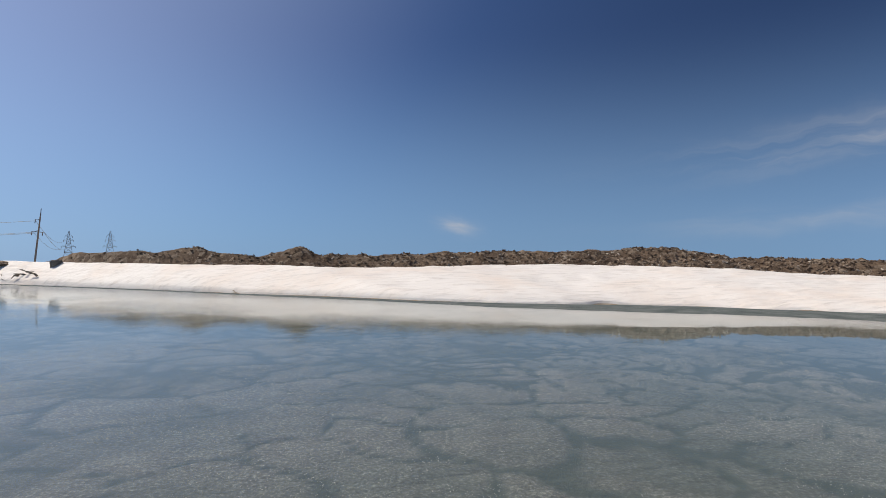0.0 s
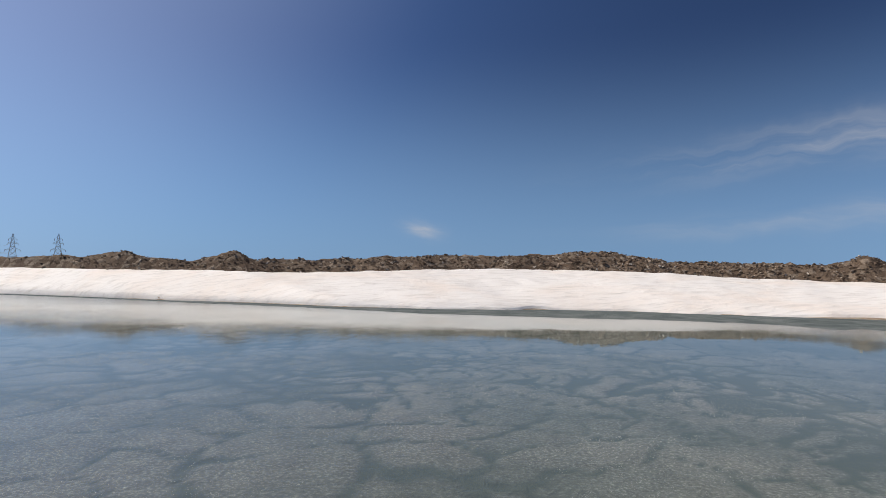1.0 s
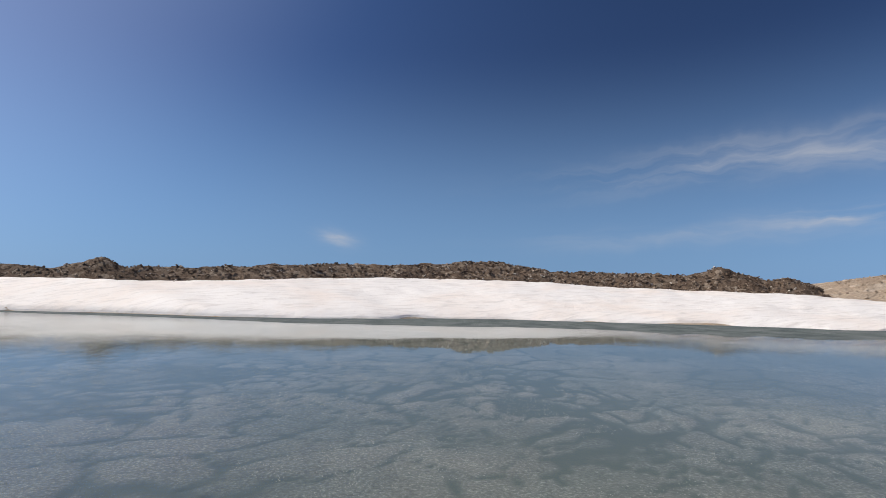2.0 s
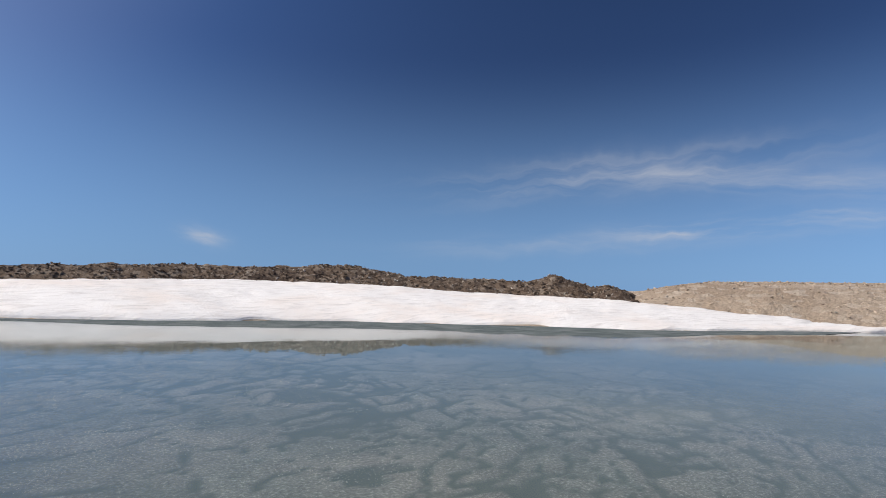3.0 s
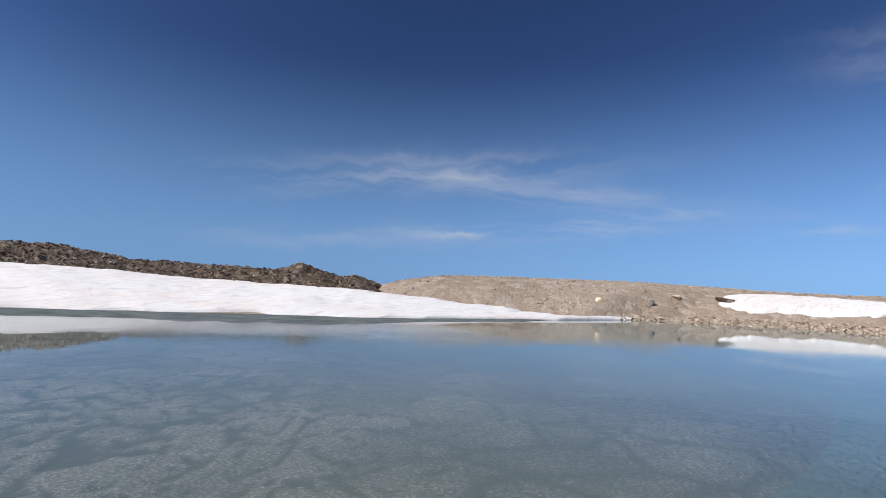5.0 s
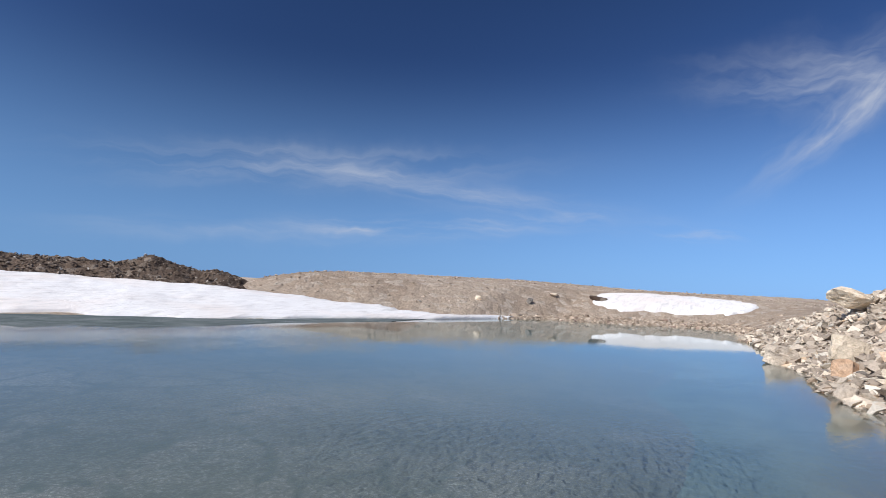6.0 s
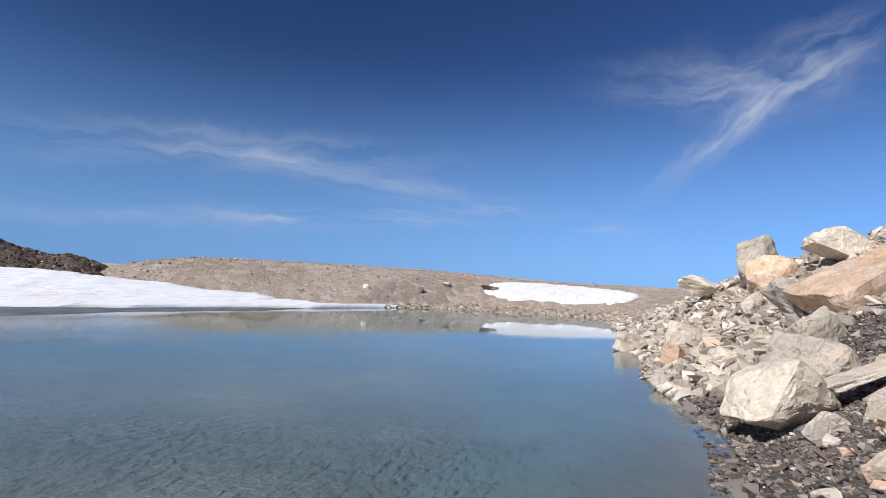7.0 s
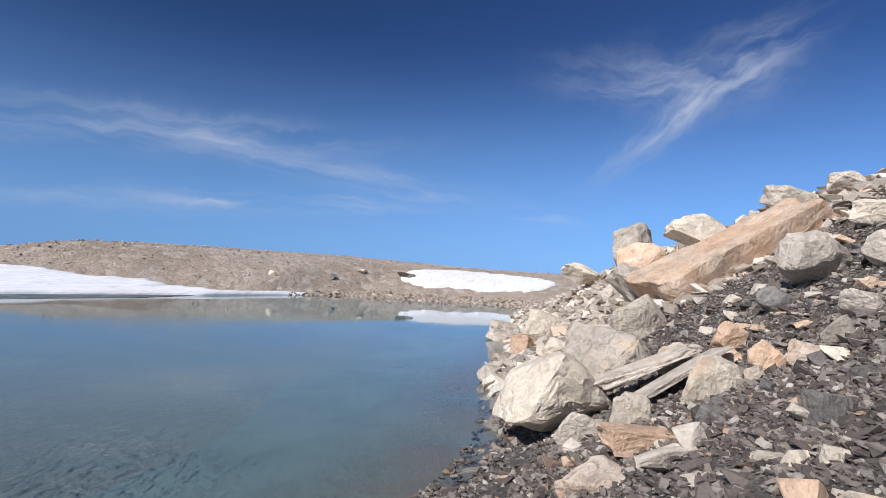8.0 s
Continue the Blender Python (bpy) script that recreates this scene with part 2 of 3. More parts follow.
MAT_CONCRETE = plain("weathered_concrete", (0.26, 0.25, 0.24), 0.9)
MAT_GLASSY = plain("brown_porcelain", (0.12, 0.08, 0.06), 0.3)
MAT_WIRE = plain("cable_metal", (0.22, 0.23, 0.25), 0.5, 0.5)


# ---- plan of the lake, in polar form about its middle ----
MID = np.array([12.0, 10.0])
# azimuth from +y clockwise, and the water's edge
SHORE_AZ = [-60, -55, -51, -44, -37, -30, -20, -9, 0, 10, 25, 40, 54, 61, 68, 75, 82, 85.5, 89, 96, 103, 107, 114, 120, 127, 136, 144, 151, 157, 162, 166, 172, 178, 184, 190, 196, 206, 216, 225, 230, 240, 255, 270, 285, 300]
SHORE_R = [68, 44, 29, 18.8, 15.6, 14.0, 13.0, 11.5, 10.4, 9.6, 9.2, 9.5, 9.9, 10.8, 12.3, 15.2, 19, 24, 27.5, 29, 32, 31.6, 25.2, 22, 19.0, 17.1, 15.5, 14.9, 14.6, 14.3, 14.0, 13.7, 13.5, 13.3, 12.9, 12.4, 13.2, 13.2, 13.1, 14.4, 18, 28, 42, 56, 68]
# height of the snow's upper edge and of the berm's crest
SNOW_AZ = [-62, -51, -42, -33, -24, -15, -6, 3, 12, 21, 30, 39, 48, 57, 66, 75, 84]
SNOW_Z = [1.75, 1.55, 1.42, 1.53, 1.62, 1.70, 1.66, 1.6, 1.48, 1.32, 1.2, 1.12, 1.05, 0.84, 0.63, 0.40, 0.10]
BERM_AZ = [-54, -52.6, -46, -40, -34, -28, -22, -16, -10, -4, 2, 8, 14, 20, 26, 32, 38, 44, 48, 51]
BERM_Z = [0.9, 2.25, 2.2, 2.05, 2.1, 2.28, 2.36, 2.42, 2.52, 2.58, 2.64, 2.32, 2.12, 2.07, 2.07, 2.03, 2.05, 1.7, 1.55, 0.9]
# the gravel hill: where its bank begins behind the water's edge, its height and its run
HILL_AZ = [40, 48, 60, 72, 82, 87, 92, 98, 105, 115]
HILL_FOOT = [9.0, 9.0, 8.6, 6.8, 3.6, 1.6, 0.8, 0.6, 0.6, 0.6]
HILL_Z = [2.0, 2.1, 2.15, 2.15, 2.1, 2.05, 1.95, 1.8, 1.6, 1.4]
HILL_RUN = [3.4, 3.2, 3.0, 3.6, 5.0, 4.6, 4.4, 5.0, 5.2, 5.0]
SCREE_AZ = [108, 114, 120, 128, 135, 142, 150, 158, 166, 174, 181, 190, 200]
SCREE_Z = [0.5, 0.9, 1.5, 2.4, 3.2, 4.2, 5.4, 6.0, 5.2, 2.4, 0.8, 0.25, 0.2]


def wrap(az):
    """Azimuth in -60..300."""
    return (np.asarray(az, float) + 60) % 360 - 60


def shore(az):
    return np.interp(wrap(az), SHORE_AZ, SHORE_R)


def value_noise(x, y, seed=0):
    x, y = np.asarray(x, float), np.asarray(y, float)
    i, j = np.floor(x), np.floor(y)
    u, v = x - i, y - j
    u, v = u * u * (3 - 2 * u), v * v * (3 - 2 * v)

    def h(a, b):
        return np.modf(np.abs(np.sin(a * 127.1 + b * 311.7 + seed * 74.7) * 43758.5453))[0]

    return (h(i, j) * (1 - u) + h(i + 1, j) * u) * (1 - v) + (h(i, j + 1) * (1 - u) + h(i + 1, j + 1) * u) * v - 0.5


def fbm(x, y, octaves=5, seed=0, rough=0.5):
    total, amp, k = 0.0, 1.0, 1.0
    for o in range(octaves):
        total = total + amp * value_noise(np.asarray(x) * k + 13.7 * o, np.asarray(y) * k - 7.3 * o, seed + o)
        amp, k = amp * rough, k * 2.03
    return total


def smooth(x, a, b):
    t = np.clip((np.asarray(x, float) - a) / (b - a), 0, 1)
    return t * t * (3 - 2 * t)


def polar(x, y):
    dx, dy = np.asarray(x, float) - MID[0], np.asarray(y, float) - MID[1]
    return np.degrees(np.arctan2(dx, dy)), np.hypot(dx, dy)


def scree_height(az, d):
    """The rubble slope on the near shore, d metres inland from the water."""
    top = np.interp(wrap(az), SCREE_AZ, SCREE_Z, left=0.0, right=0.2)
    rise = np.interp(wrap(az), [108, 122, 132, 150, 165, 175, 182], [0.20, 0.42, 0.56, 0.56, 0.50, 0.30, 0.10])
    d = np.maximum(d - 0.35, 0)
    t = d * rise / np.maximum(top, 0.05)
    return top * np.where(t < 0.7, t, 0.7 + 0.3 * (1 - np.exp(-np.maximum(t - 0.7, 0) / 0.3))) + 0.04 * smooth(d, -0.35, 0.1)


def ground_height(x, y):
    az, r = polar(x, y)
    w = wrap(az)
    s = shore(az)
    d = r - s
    near = smooth(w, 106, 122) * (1 - smooth(w, 205, 235))
    bed = -np.minimum((0.10 - 0.055 * near) * np.maximum(-d, 0), 0.42) - 0.02
    # far shore under the snow and beyond it
    hill_in = smooth(w, 40, 58) * (1 - smooth(w, 108, 122))
    foot = np.interp(w, HILL_AZ, HILL_FOOT)
    run = np.maximum(d - foot, 0)
    bank = np.interp(w, HILL_AZ, HILL_Z) * (1 - np.exp(-((run / np.interp(w, HILL_AZ, HILL_RUN)) ** 1.25)))
    hill = bank + 0.012 * np.clip(run - 4, 0, 60) + 0.10 * smooth(d, 0, 0.6)
    plain_land = 0.75 * (1 - np.exp(-np.maximum(d, 0) / 3.6)) + 0.10 * smooth(d, 0, 0.6)
    land = plain_land * (1 - hill_in) + hill * hill_in
    sc = scree_height(az, d)
    land = land * (1 - near) + sc * near
    land = land + fbm(x * 0.9, y * 0.9, 4, 3) * (0.09 - 0.03 * hill_in) * smooth(d, 0.2, 3)
    land = land + fbm(x * 0.06, y * 0.06, 3, 8) * 0.45 * smooth(d, 6, 40)
    far = smooth(r, 90, 400)
    land = land * (1 - far) + (1.0 + fbm(x * 0.004, y * 0.004, 3, 5) * 3) * far
    uneven = fbm(x * 3.0, y * 3.0, 3, 12) * 0.10 * np.exp(-((d / 0.6) ** 2)) * near
    return np.where(d < 0, bed, land) + uneven


def mesh_object(name, verts, faces, mat, parent=None, smooth_shade=True):
    me = bpy.data.meshes.new(name)
    me.from_pydata([tuple(v) for v in verts], [], [tuple(f) for f in faces])
    me.materials.append(mat)
    if smooth_shade:
        me.polygons.foreach_set("use_smooth", [True] * len(me.polygons))
    me.update()
    ob = new(name, me)
    ob.parent = parent
    return ob


def grid_faces(rows, cols, closed=False):
    i, j = np.meshgrid(np.arange(rows - 1), np.arange(cols if closed else cols - 1), indexing="ij")
    k = (j + 1) % cols
    return np.stack([i * cols + j, i * cols + k, (i + 1) * cols + k, (i + 1) * cols + j], -1).reshape(-1, 4).tolist()


def radial_sheet(name, az, offsets, height, mat, label, category, kind="structure", closed=False, base=shore):
    """A sheet on the polar plan: offsets from the water's edge (rows) by azimuth (columns)."""
    A, D = np.meshgrid(az, offsets, indexing="xy")
    Rr = np.maximum(base(A) + D, 0.02)
    X, Y = MID[0] + Rr * np.sin(np.radians(A)), MID[1] + Rr * np.cos(np.radians(A))
    Z = height(X, Y, A, D)
    ob = mesh_object(name, np.stack([X, Y, Z], -1).reshape(-1, 3), [f[::-1] for f in grid_faces(len(offsets), len(az), closed)], mat)
    return tagged(ob, label, category, kind=kind)


# ground: one sheet from the lake bed to the horizon
azs = np.concatenate([np.arange(-60, 40, 1.0), np.arange(40, 122, 0.5), np.arange(122, 205, 0.8), np.arange(205, 300, 1.5)])
offs = np.concatenate([[-80, -40, -20, -12, -8], np.arange(-6, 0, 1.0), [-0.5, -0.2, 0.0, 0.15], np.arange(0.4, 12, 0.4), np.arange(12, 40, 1.0), np.geomspace(40, 3200, 46)])
ground = radial_sheet("ground", azs, offs, lambda X, Y, A, D: ground_height(X, Y), MAT_GROUND,
                      "pale tan gravel plain and low hill round a meltwater lake", "ground", closed=True)

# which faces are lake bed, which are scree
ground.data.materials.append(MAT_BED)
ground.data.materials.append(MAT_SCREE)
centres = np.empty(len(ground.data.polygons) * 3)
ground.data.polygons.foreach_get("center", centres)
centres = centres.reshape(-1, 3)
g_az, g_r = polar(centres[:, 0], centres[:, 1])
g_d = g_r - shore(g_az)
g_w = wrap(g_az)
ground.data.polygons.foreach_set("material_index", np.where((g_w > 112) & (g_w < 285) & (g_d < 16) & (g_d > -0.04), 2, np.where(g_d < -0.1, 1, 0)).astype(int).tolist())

# water
nw = 41
wx, wy = np.meshgrid(np.linspace(-62, 62, nw) + MID[0], np.linspace(-62, 62, nw) + MID[1], indexing="xy")
water = mesh_object("water", np.stack([wx, wy, 0 * wx], -1).reshape(-1, 3), grid_faces(nw, nw), MAT_WATER)
tagged(water, "calm blue-green meltwater lake with faint ripples", "water", kind="structure")


# snow bank along the far shore
def snow_height(X, Y, A, D):
    top = np.interp(A, SNOW_AZ, SNOW_Z)
    width = 9.0
    t = np.clip(D / width, -0.05, 1.4)
    prof = np.where(t < 1, 0.16 * np.minimum(t * 9, 1) * np.minimum(1, top) + (top - 0.16 * np.minimum(1, top)) * np.clip(t, 0, 1) ** 0.9, top - (t - 1) * 0.8)
    z = prof + fbm(X * 0.18, Y * 0.18, 2, 21) * 0.14 * np.clip(t * 2, 0, 1) * np.minimum(1, top) + fbm(X * 1.6, Y * 1.6, 3, 22) * 0.05 * np.clip(t * 3, 0, 1)
    reach = np.interp(A, [48, 60, 72, 82, 86], [9.5, 9.0, 7.0, 3.4, 0.6]) + fbm(A * 0.35, A * 0.0 + 5, 3, 24) * 0.7
    g = ground_height(X, Y)
    z = np.maximum(z, g + 0.07 * np.clip((reach - D) / 0.5, -3, 1))
    z = np.where((A > 47) & (D > reach), np.minimum(z, g - 0.2), z)
    z = np.where(A > 74, np.minimum(z, g + 0.12), z)
    return np.where(D < 0.0, -0.10, z)


def snow_base(az):
    return shore(az) + fbm(np.asarray(az) * 0.12, np.asarray(az) * 0.0 + 3.0, 2, 31) * 0.4


snow_az = np.arange(-62, 86.5, 0.35)
snow_off = np.concatenate([[-0.35, -0.05, 0.02, 0.12, 0.3], np.arange(0.6, 11.6, 0.3)])
snow_bank = radial_sheet("snow_bank", snow_az, snow_off, snow_height, MAT_SNOW,
                         "sloping bank of old dirty white snow along the lake's edge", "snow", "structure", base=snow_base)


# rubble berm behind the snow
def berm_height(X, Y, A, D):
    crest = np.interp(A, BERM_AZ, BERM_Z, left=0.5, right=0.3)
    foot = np.interp(A, SNOW_AZ, SNOW_Z) - 0.15
    for m_az, m_h, m_w in MOUNDS:
        crest = crest + m_h * np.exp(-((A - m_az) / m_w) ** 2) * np.exp(-((D - 12.2) / 1.7) ** 2)
    up = smooth(D, 8.4, 12.6)
    z = foot + (crest - foot) * up - np.maximum(D - 13.5, 0) * 0.12
    rough = fbm(X * 0.8, Y * 0.8, 5, 41, 0.6) * 0.22 + fbm(X * 3.0, Y * 3.0, 3, 43) * 0.14
    return z + rough * smooth(D, 8.2, 9.8) - 0.25 * (1 - smooth(D, 8.0, 9.0))


MOUNDS = [(-48.3, 0.42, 0.55), (-42.3, 0.46, 1.0), (-45.0, -0.2, 1.2), (3.5, 0.15, 3.0), (36.9, 0.40, 2.2), (45.5, 0.22, 1.6)]
berm_az = np.arange(-54, 51.2, 0.22)
berm_off = np.concatenate([np.arange(7.6, 15, 0.28), np.arange(15, 26, 1.2)])
berm = radial_sheet("earth_berm", berm_az, berm_off, berm_height, MAT_BERM,
                    "long bulldozed berm of dark brown rubble and earth", "berm", "structure")


# wet ice ledge between the snow and the open water
shelf_az = np.arange(-58, 82, 0.5)
shelf = radial_sheet("shore_ice", shelf_az, np.linspace(-4.4, 0.4, 13),
                     lambda X, Y, A, D: 0.012 + 0.0 * X - 0.05 * (D < -4.2) + fbm(X, Y, 2, 51) * 0.006, MAT_SHELF,
                     "grey wet ice ledge along the snow bank", "ice", "structure",
                     base=lambda az: shore(az) + fbm(np.asarray(az) * 0.12, np.asarray(az) * 0 + 9.0, 3, 52) * 1.6 * 0.6)


# ---- mesh helpers for things ----
def hull_mesh(name, seed, blocky=0.7, points=18, cuts=0, rough=0.0, chips=0, taper=None):
    """A split stone of unit size: the hull of points on a squarish ball, optionally cut finer and roughened."""
    rnd = random.Random(seed)
    bm = bmesh.new()
    if taper is not None:
        # a long slab: corners of a box, its far end thinner
        for cx, cy, cz in [(p, q, r) for p in (-1, -0.3, 0.35, 1) for q in (-1, 1) for r in (-1, 1)]:
            k = 1 - taper * (cx + 1) / 2
            bm.verts.new((cx * rnd.uniform(0.46, 0.5) - 0.06 * cz, cy * k * rnd.uniform(0.40, 0.5), cz * k * rnd.uniform(0.38, 0.5)))
        points = 0
    for _ in range(points):
        v = Vector((rnd.gauss(0, 1), rnd.gauss(0, 1), rnd.gauss(0, 1))).normalized()
        k = max(abs(c) for c in v)
        v = v * 0.5 * ((1 - blocky) + blocky / k) * rnd.uniform(0.86, 1.0)
        bm.verts.new(v)
    out = bmesh.ops.convex_hull(bm, input=bm.verts)
    loose = [g for g in out["geom_interior"] if isinstance(g, bmesh.types.BMVert)] + [v for v in bm.verts if not v.link_faces]
    bmesh.ops.delete(bm, geom=list(set(loose)), context="VERTS")
    lo = [min(v.co[i] for v in bm.verts) for i in range(3)]
    hi = [max(v.co[i] for v in bm.verts) for i in range(3)]
    for v in bm.verts:
        v.co = Vector([(v.co[i] - lo[i]) / (hi[i] - lo[i]) - 0.5 for i in range(3)])
    if cuts:
        bmesh.ops.dissolve_limit(bm, angle_limit=radians(9), verts=bm.verts, edges=bm.edges)
        bmesh.ops.bevel(bm, geom=list(bm.edges), offset=0.022, segments=1, affect="EDGES", clamp_overlap=True)
        bmesh.ops.triangulate(bm, faces=bm.faces)
        for _ in range(cuts):
            bmesh.ops.subdivide_edges(bm, edges=[e for e in bm.edges if e.calc_length() > 0.09], cuts=1, use_grid_fill=True)
            bmesh.ops.triangulate(bm, faces=[f for f in bm.faces if len(f.verts) > 3])
        bm.normal_update()
        off = Vector((seed * 3.7, seed * 1.3, 0))
        shift = {v: v.normal * (rough * (noise.noise(v.co * 3.1 + off) + 0.6 * noise.noise(v.co * 8.0 + off) + 0.35 * noise.noise(v.co * 19.0 + off))) for v in bm.verts}
        for v, d in shift.items():
            v.co += d
        for _ in range(chips):
            way = Vector((rnd.gauss(0, 1), rnd.gauss(0, 1), rnd.gauss(0, 1))).normalized()
            far = max(way.dot(v.co) for v in bm.verts) * rnd.uniform(0.86, 0.97)
            for v in bm.verts:
                over = way.dot(v.co) - far
                if over > 0:
                    v.co -= way * over * 0.88
    me = bpy.data.meshes.new(name)
    bm.to_mesh(me)
    bm.free()
    return me


def part(name, bm, mat, parent, label=""):
    me = bpy.data.meshes.new(name)
    bm.to_mesh(me)
    bm.free()
    me.materials.append(mat)
    ob = new(name, me)
    ob.parent = parent
    if label:
        tagged(ob, label)
    return ob


def boulder(at, size, turn, mat, seed, blocky, label, name="boulder", group="boulders on the scree", taper=None):
    me = hull_mesh(name, seed, min(0.98, blocky + 0.2), 22 if blocky > 0.88 else 16, 3, 0.045, 7, taper)
    me.materials.append(mat)
    ob = new(name, me)
    ob.matrix_world = pose(*at, *turn) @ Matrix.Diagonal((*size, 1))
    return tagged(ob, label, "rock", group)


def height_at(x, y):
    return float(ground_height(np.array([x]), np.array([y]))[0])


def scatter(name, count, pick, sizes, mat, label, category, seed, flat=0.6, kinds=12, sink=0.25, height=None):
    """Many loose stones as one mesh. pick(rng, n) gives x and y; sizes: smallest and largest, in metres."""
    rng = np.random.RandomState(seed)
    height = height or ground_height
    shapes = []
    for k in range(kinds):
        me = hull_mesh("shape", seed * 50 + k, 0.9, 10)
        co = np.empty(len(me.vertices) * 3)
        me.vertices.foreach_get("co", co)
        me.calc_loop_triangles()
        tri = np.empty(len(me.loop_triangles) * 3, int)
        me.loop_triangles.foreach_get("vertices", tri)
        shapes.append((co.reshape(-1, 3), tri.reshape(-1, 3)))
        bpy.data.meshes.remove(me)
    x, y = pick(rng, count)
    z = height(x, y)
    n = len(x)
    size = sizes[0] * (sizes[1] / sizes[0]) ** (rng.rand(n) ** 2.2)
    VV, FF, base = [], [], 0
    which = rng.randint(0, kinds, n)
    for k, (co, tri) in enumerate(shapes):
        sel = np.where(which == k)[0]
        m = len(sel)
        if not m:
            continue
        sc = np.stack([size[sel], size[sel] * rng.uniform(0.55, 1.0, m), size[sel] * rng.uniform(flat * 0.5, flat, m)], -1)
        p = co[None] * sc[:, None]
        a, b = rng.uniform(0, 6.28, m), rng.normal(0, 0.45, m)
        cb, sb = np.cos(b)[:, None], np.sin(b)[:, None]
        p = np.stack([p[..., 0] * cb + p[..., 2] * sb, p[..., 1], -p[..., 0] * sb + p[..., 2] * cb], -1)
        ca, sa = np.cos(a)[:, None], np.sin(a)[:, None]
        p = np.stack([p[..., 0] * ca - p[..., 1] * sa, p[..., 0] * sa + p[..., 1] * ca, p[..., 2]], -1)
        p = p + np.stack([x[sel], y[sel], z[sel] + sc[:, 2] * (0.5 - sink)], -1)[:, None]
        VV.append(p.reshape(-1, 3))
        FF.append((tri[None] + (np.arange(m) * len(co))[:, None, None] + base).reshape(-1, 3))
        base += m * len(co)
    V, F = np.concatenate(VV), np.concatenate(FF)
    me = bpy.data.meshes.new(name)
    me.vertices.add(len(V))
    me.vertices.foreach_set("co", V.ravel())
    me.loops.add(len(F) * 3)
    me.loops.foreach_set("vertex_index", F.ravel().astype(np.int32))
    me.polygons.add(len(F))
    me.polygons.foreach_set("loop_start", np.arange(0, len(F) * 3, 3, dtype=np.int32))
    me.polygons.foreach_set("use_smooth", np.zeros(len(F), bool))
    me.update(calc_edges=True)
    me.materials.append(mat)
    return tagged(new(name, me), label, category, kind="stuff")


def polar_pick(az0, az1, d0, d1, power=1.0):
    def pick(rng, n):
        a = rng.uniform(az0, az1, n)
        r = shore(a) + d0 + (d1 - d0) * rng.rand(n) ** power
        return MID[0] + r * np.sin(np.radians(a)), MID[1] + r * np.cos(np.radians(a))
    return pick


def disc_pick(cx, cy, radius, az0, az1, dmin=-0.35, dmax=9.0):
    """Places on the scree within a radius of a point, denser towards it."""
    def pick(rng, n):
        rr, th = radius * rng.rand(n * 3) ** 0.7, rng.uniform(0, 6.2832, n * 3)
        x, y = cx + rr * np.cos(th), cy + rr * np.sin(th)
        a, r = polar(x, y)
        d = r - shore(a)
        ok = (wrap(a) > az0) & (wrap(a) < az1) & (d > dmin) & (d < dmax)
        return x[ok][:n], y[ok][:n]
    return pick


def rubble(name, tones, scale=1.0):
    """Loose stones, each of one of several tones. tones: (position, colour) stops."""
    m, n, b = material(name, 0.88, 0.2)
    isl = n("ShaderNodeNewGeometry").outputs["Random Per Island"]
    p = place_of(n)
    r = n("ShaderNodeValToRGB", {0: isl})
    r.color_ramp.interpolation = "CONSTANT"
    e = r.color_ramp.elements
    while len(e) < len(tones):
        e.new(0.5)
    for el, (q, c) in zip(e, tones):
        el.position, el.color = q, (*c, 1)
    val = n.math("FRACT", n.math("MULTIPLY", isl, 17.3))
    col = n.mix(1.0, r.outputs[0], n.ramp(val, [(0.0, 0.7), (1.0, 1.25)]), "MULTIPLY")
    fine = n.noise(p, 22.0 * scale, 6, 0.7)
    col = n.mix(0.7, col, n.ramp(fine, [(0.28, 0.65), (0.5, 1.0), (0.75, 1.25)]), "MULTIPLY")
    n.links.new(col, b.inputs["Base Color"])
    bump(n, b, fine, 0.03 / scale)
    return m


MAT_CHIPS = rubble("mixed_scree_chips", [(0.0, (0.13, 0.102, 0.082)), (0.42, (0.215, 0.172, 0.136)), (0.74, (0.31, 0.255, 0.20)), (0.91, (0.46, 0.395, 0.31)), (0.97, (0.36, 0.235, 0.15))], 2.0)
MAT_DRY = rubble("dry_scree_stones", [(0.0, (0.33, 0.265, 0.20)), (0.30, (0.48, 0.39, 0.30)), (0.62, (0.62, 0.515, 0.395)), (0.88, (0.66, 0.58, 0.47)), (0.96, (0.54, 0.40, 0.275))], 1.0)
MAT_CLODS = rubble("berm_clods", [(0.0, (0.13, 0.09, 0.064)), (0.45, (0.20, 0.145, 0.105)), (0.8, (0.32, 0.25, 0.19)), (0.96, (0.54, 0.48, 0.41))], 0.6)
MAT_HILLSTONE = rubble("hill_stones", [(0.0, (0.44, 0.34, 0.25)), (0.5, (0.53, 0.425, 0.325)), (0.90, (0.28, 0.20, 0.15)), (0.97, (0.62, 0.55, 0.46))], 0.6)


# ---- sunken ice ----
def cells(x, y, size, seed):
    """Distance to the nearest crack between irregular cells of that size, and a number for each cell."""
    u, v = x / size, y / size
    i0, j0 = np.floor(u), np.floor(v)
    d1, d2, own = np.full(u.shape, 9.0), np.full(u.shape, 9.0), np.zeros(u.shape)
    for di in (-1, 0, 1):
        for dj in (-1, 0, 1):
            a, b = i0 + di, j0 + dj
            hx = np.modf(np.abs(np.sin(a * 127.1 + b * 311.7 + seed) * 43758.5453))[0]
            hy = np.modf(np.abs(np.sin(a * 269.5 + b * 183.3 + seed) * 24634.6345))[0]
            d = np.hypot(a + hx - u, b + hy - v)
            near = d < d1
            d2 = np.where(near, d1, np.minimum(d2, d))
            own = np.where(near, hx, own)
            d1 = np.where(near, d, d1)
    return (d2 - d1) * size * 0.5, own


def slush_level(x):
    return -0.05 - 0.13 * smooth(x, 10.0, 20.0)


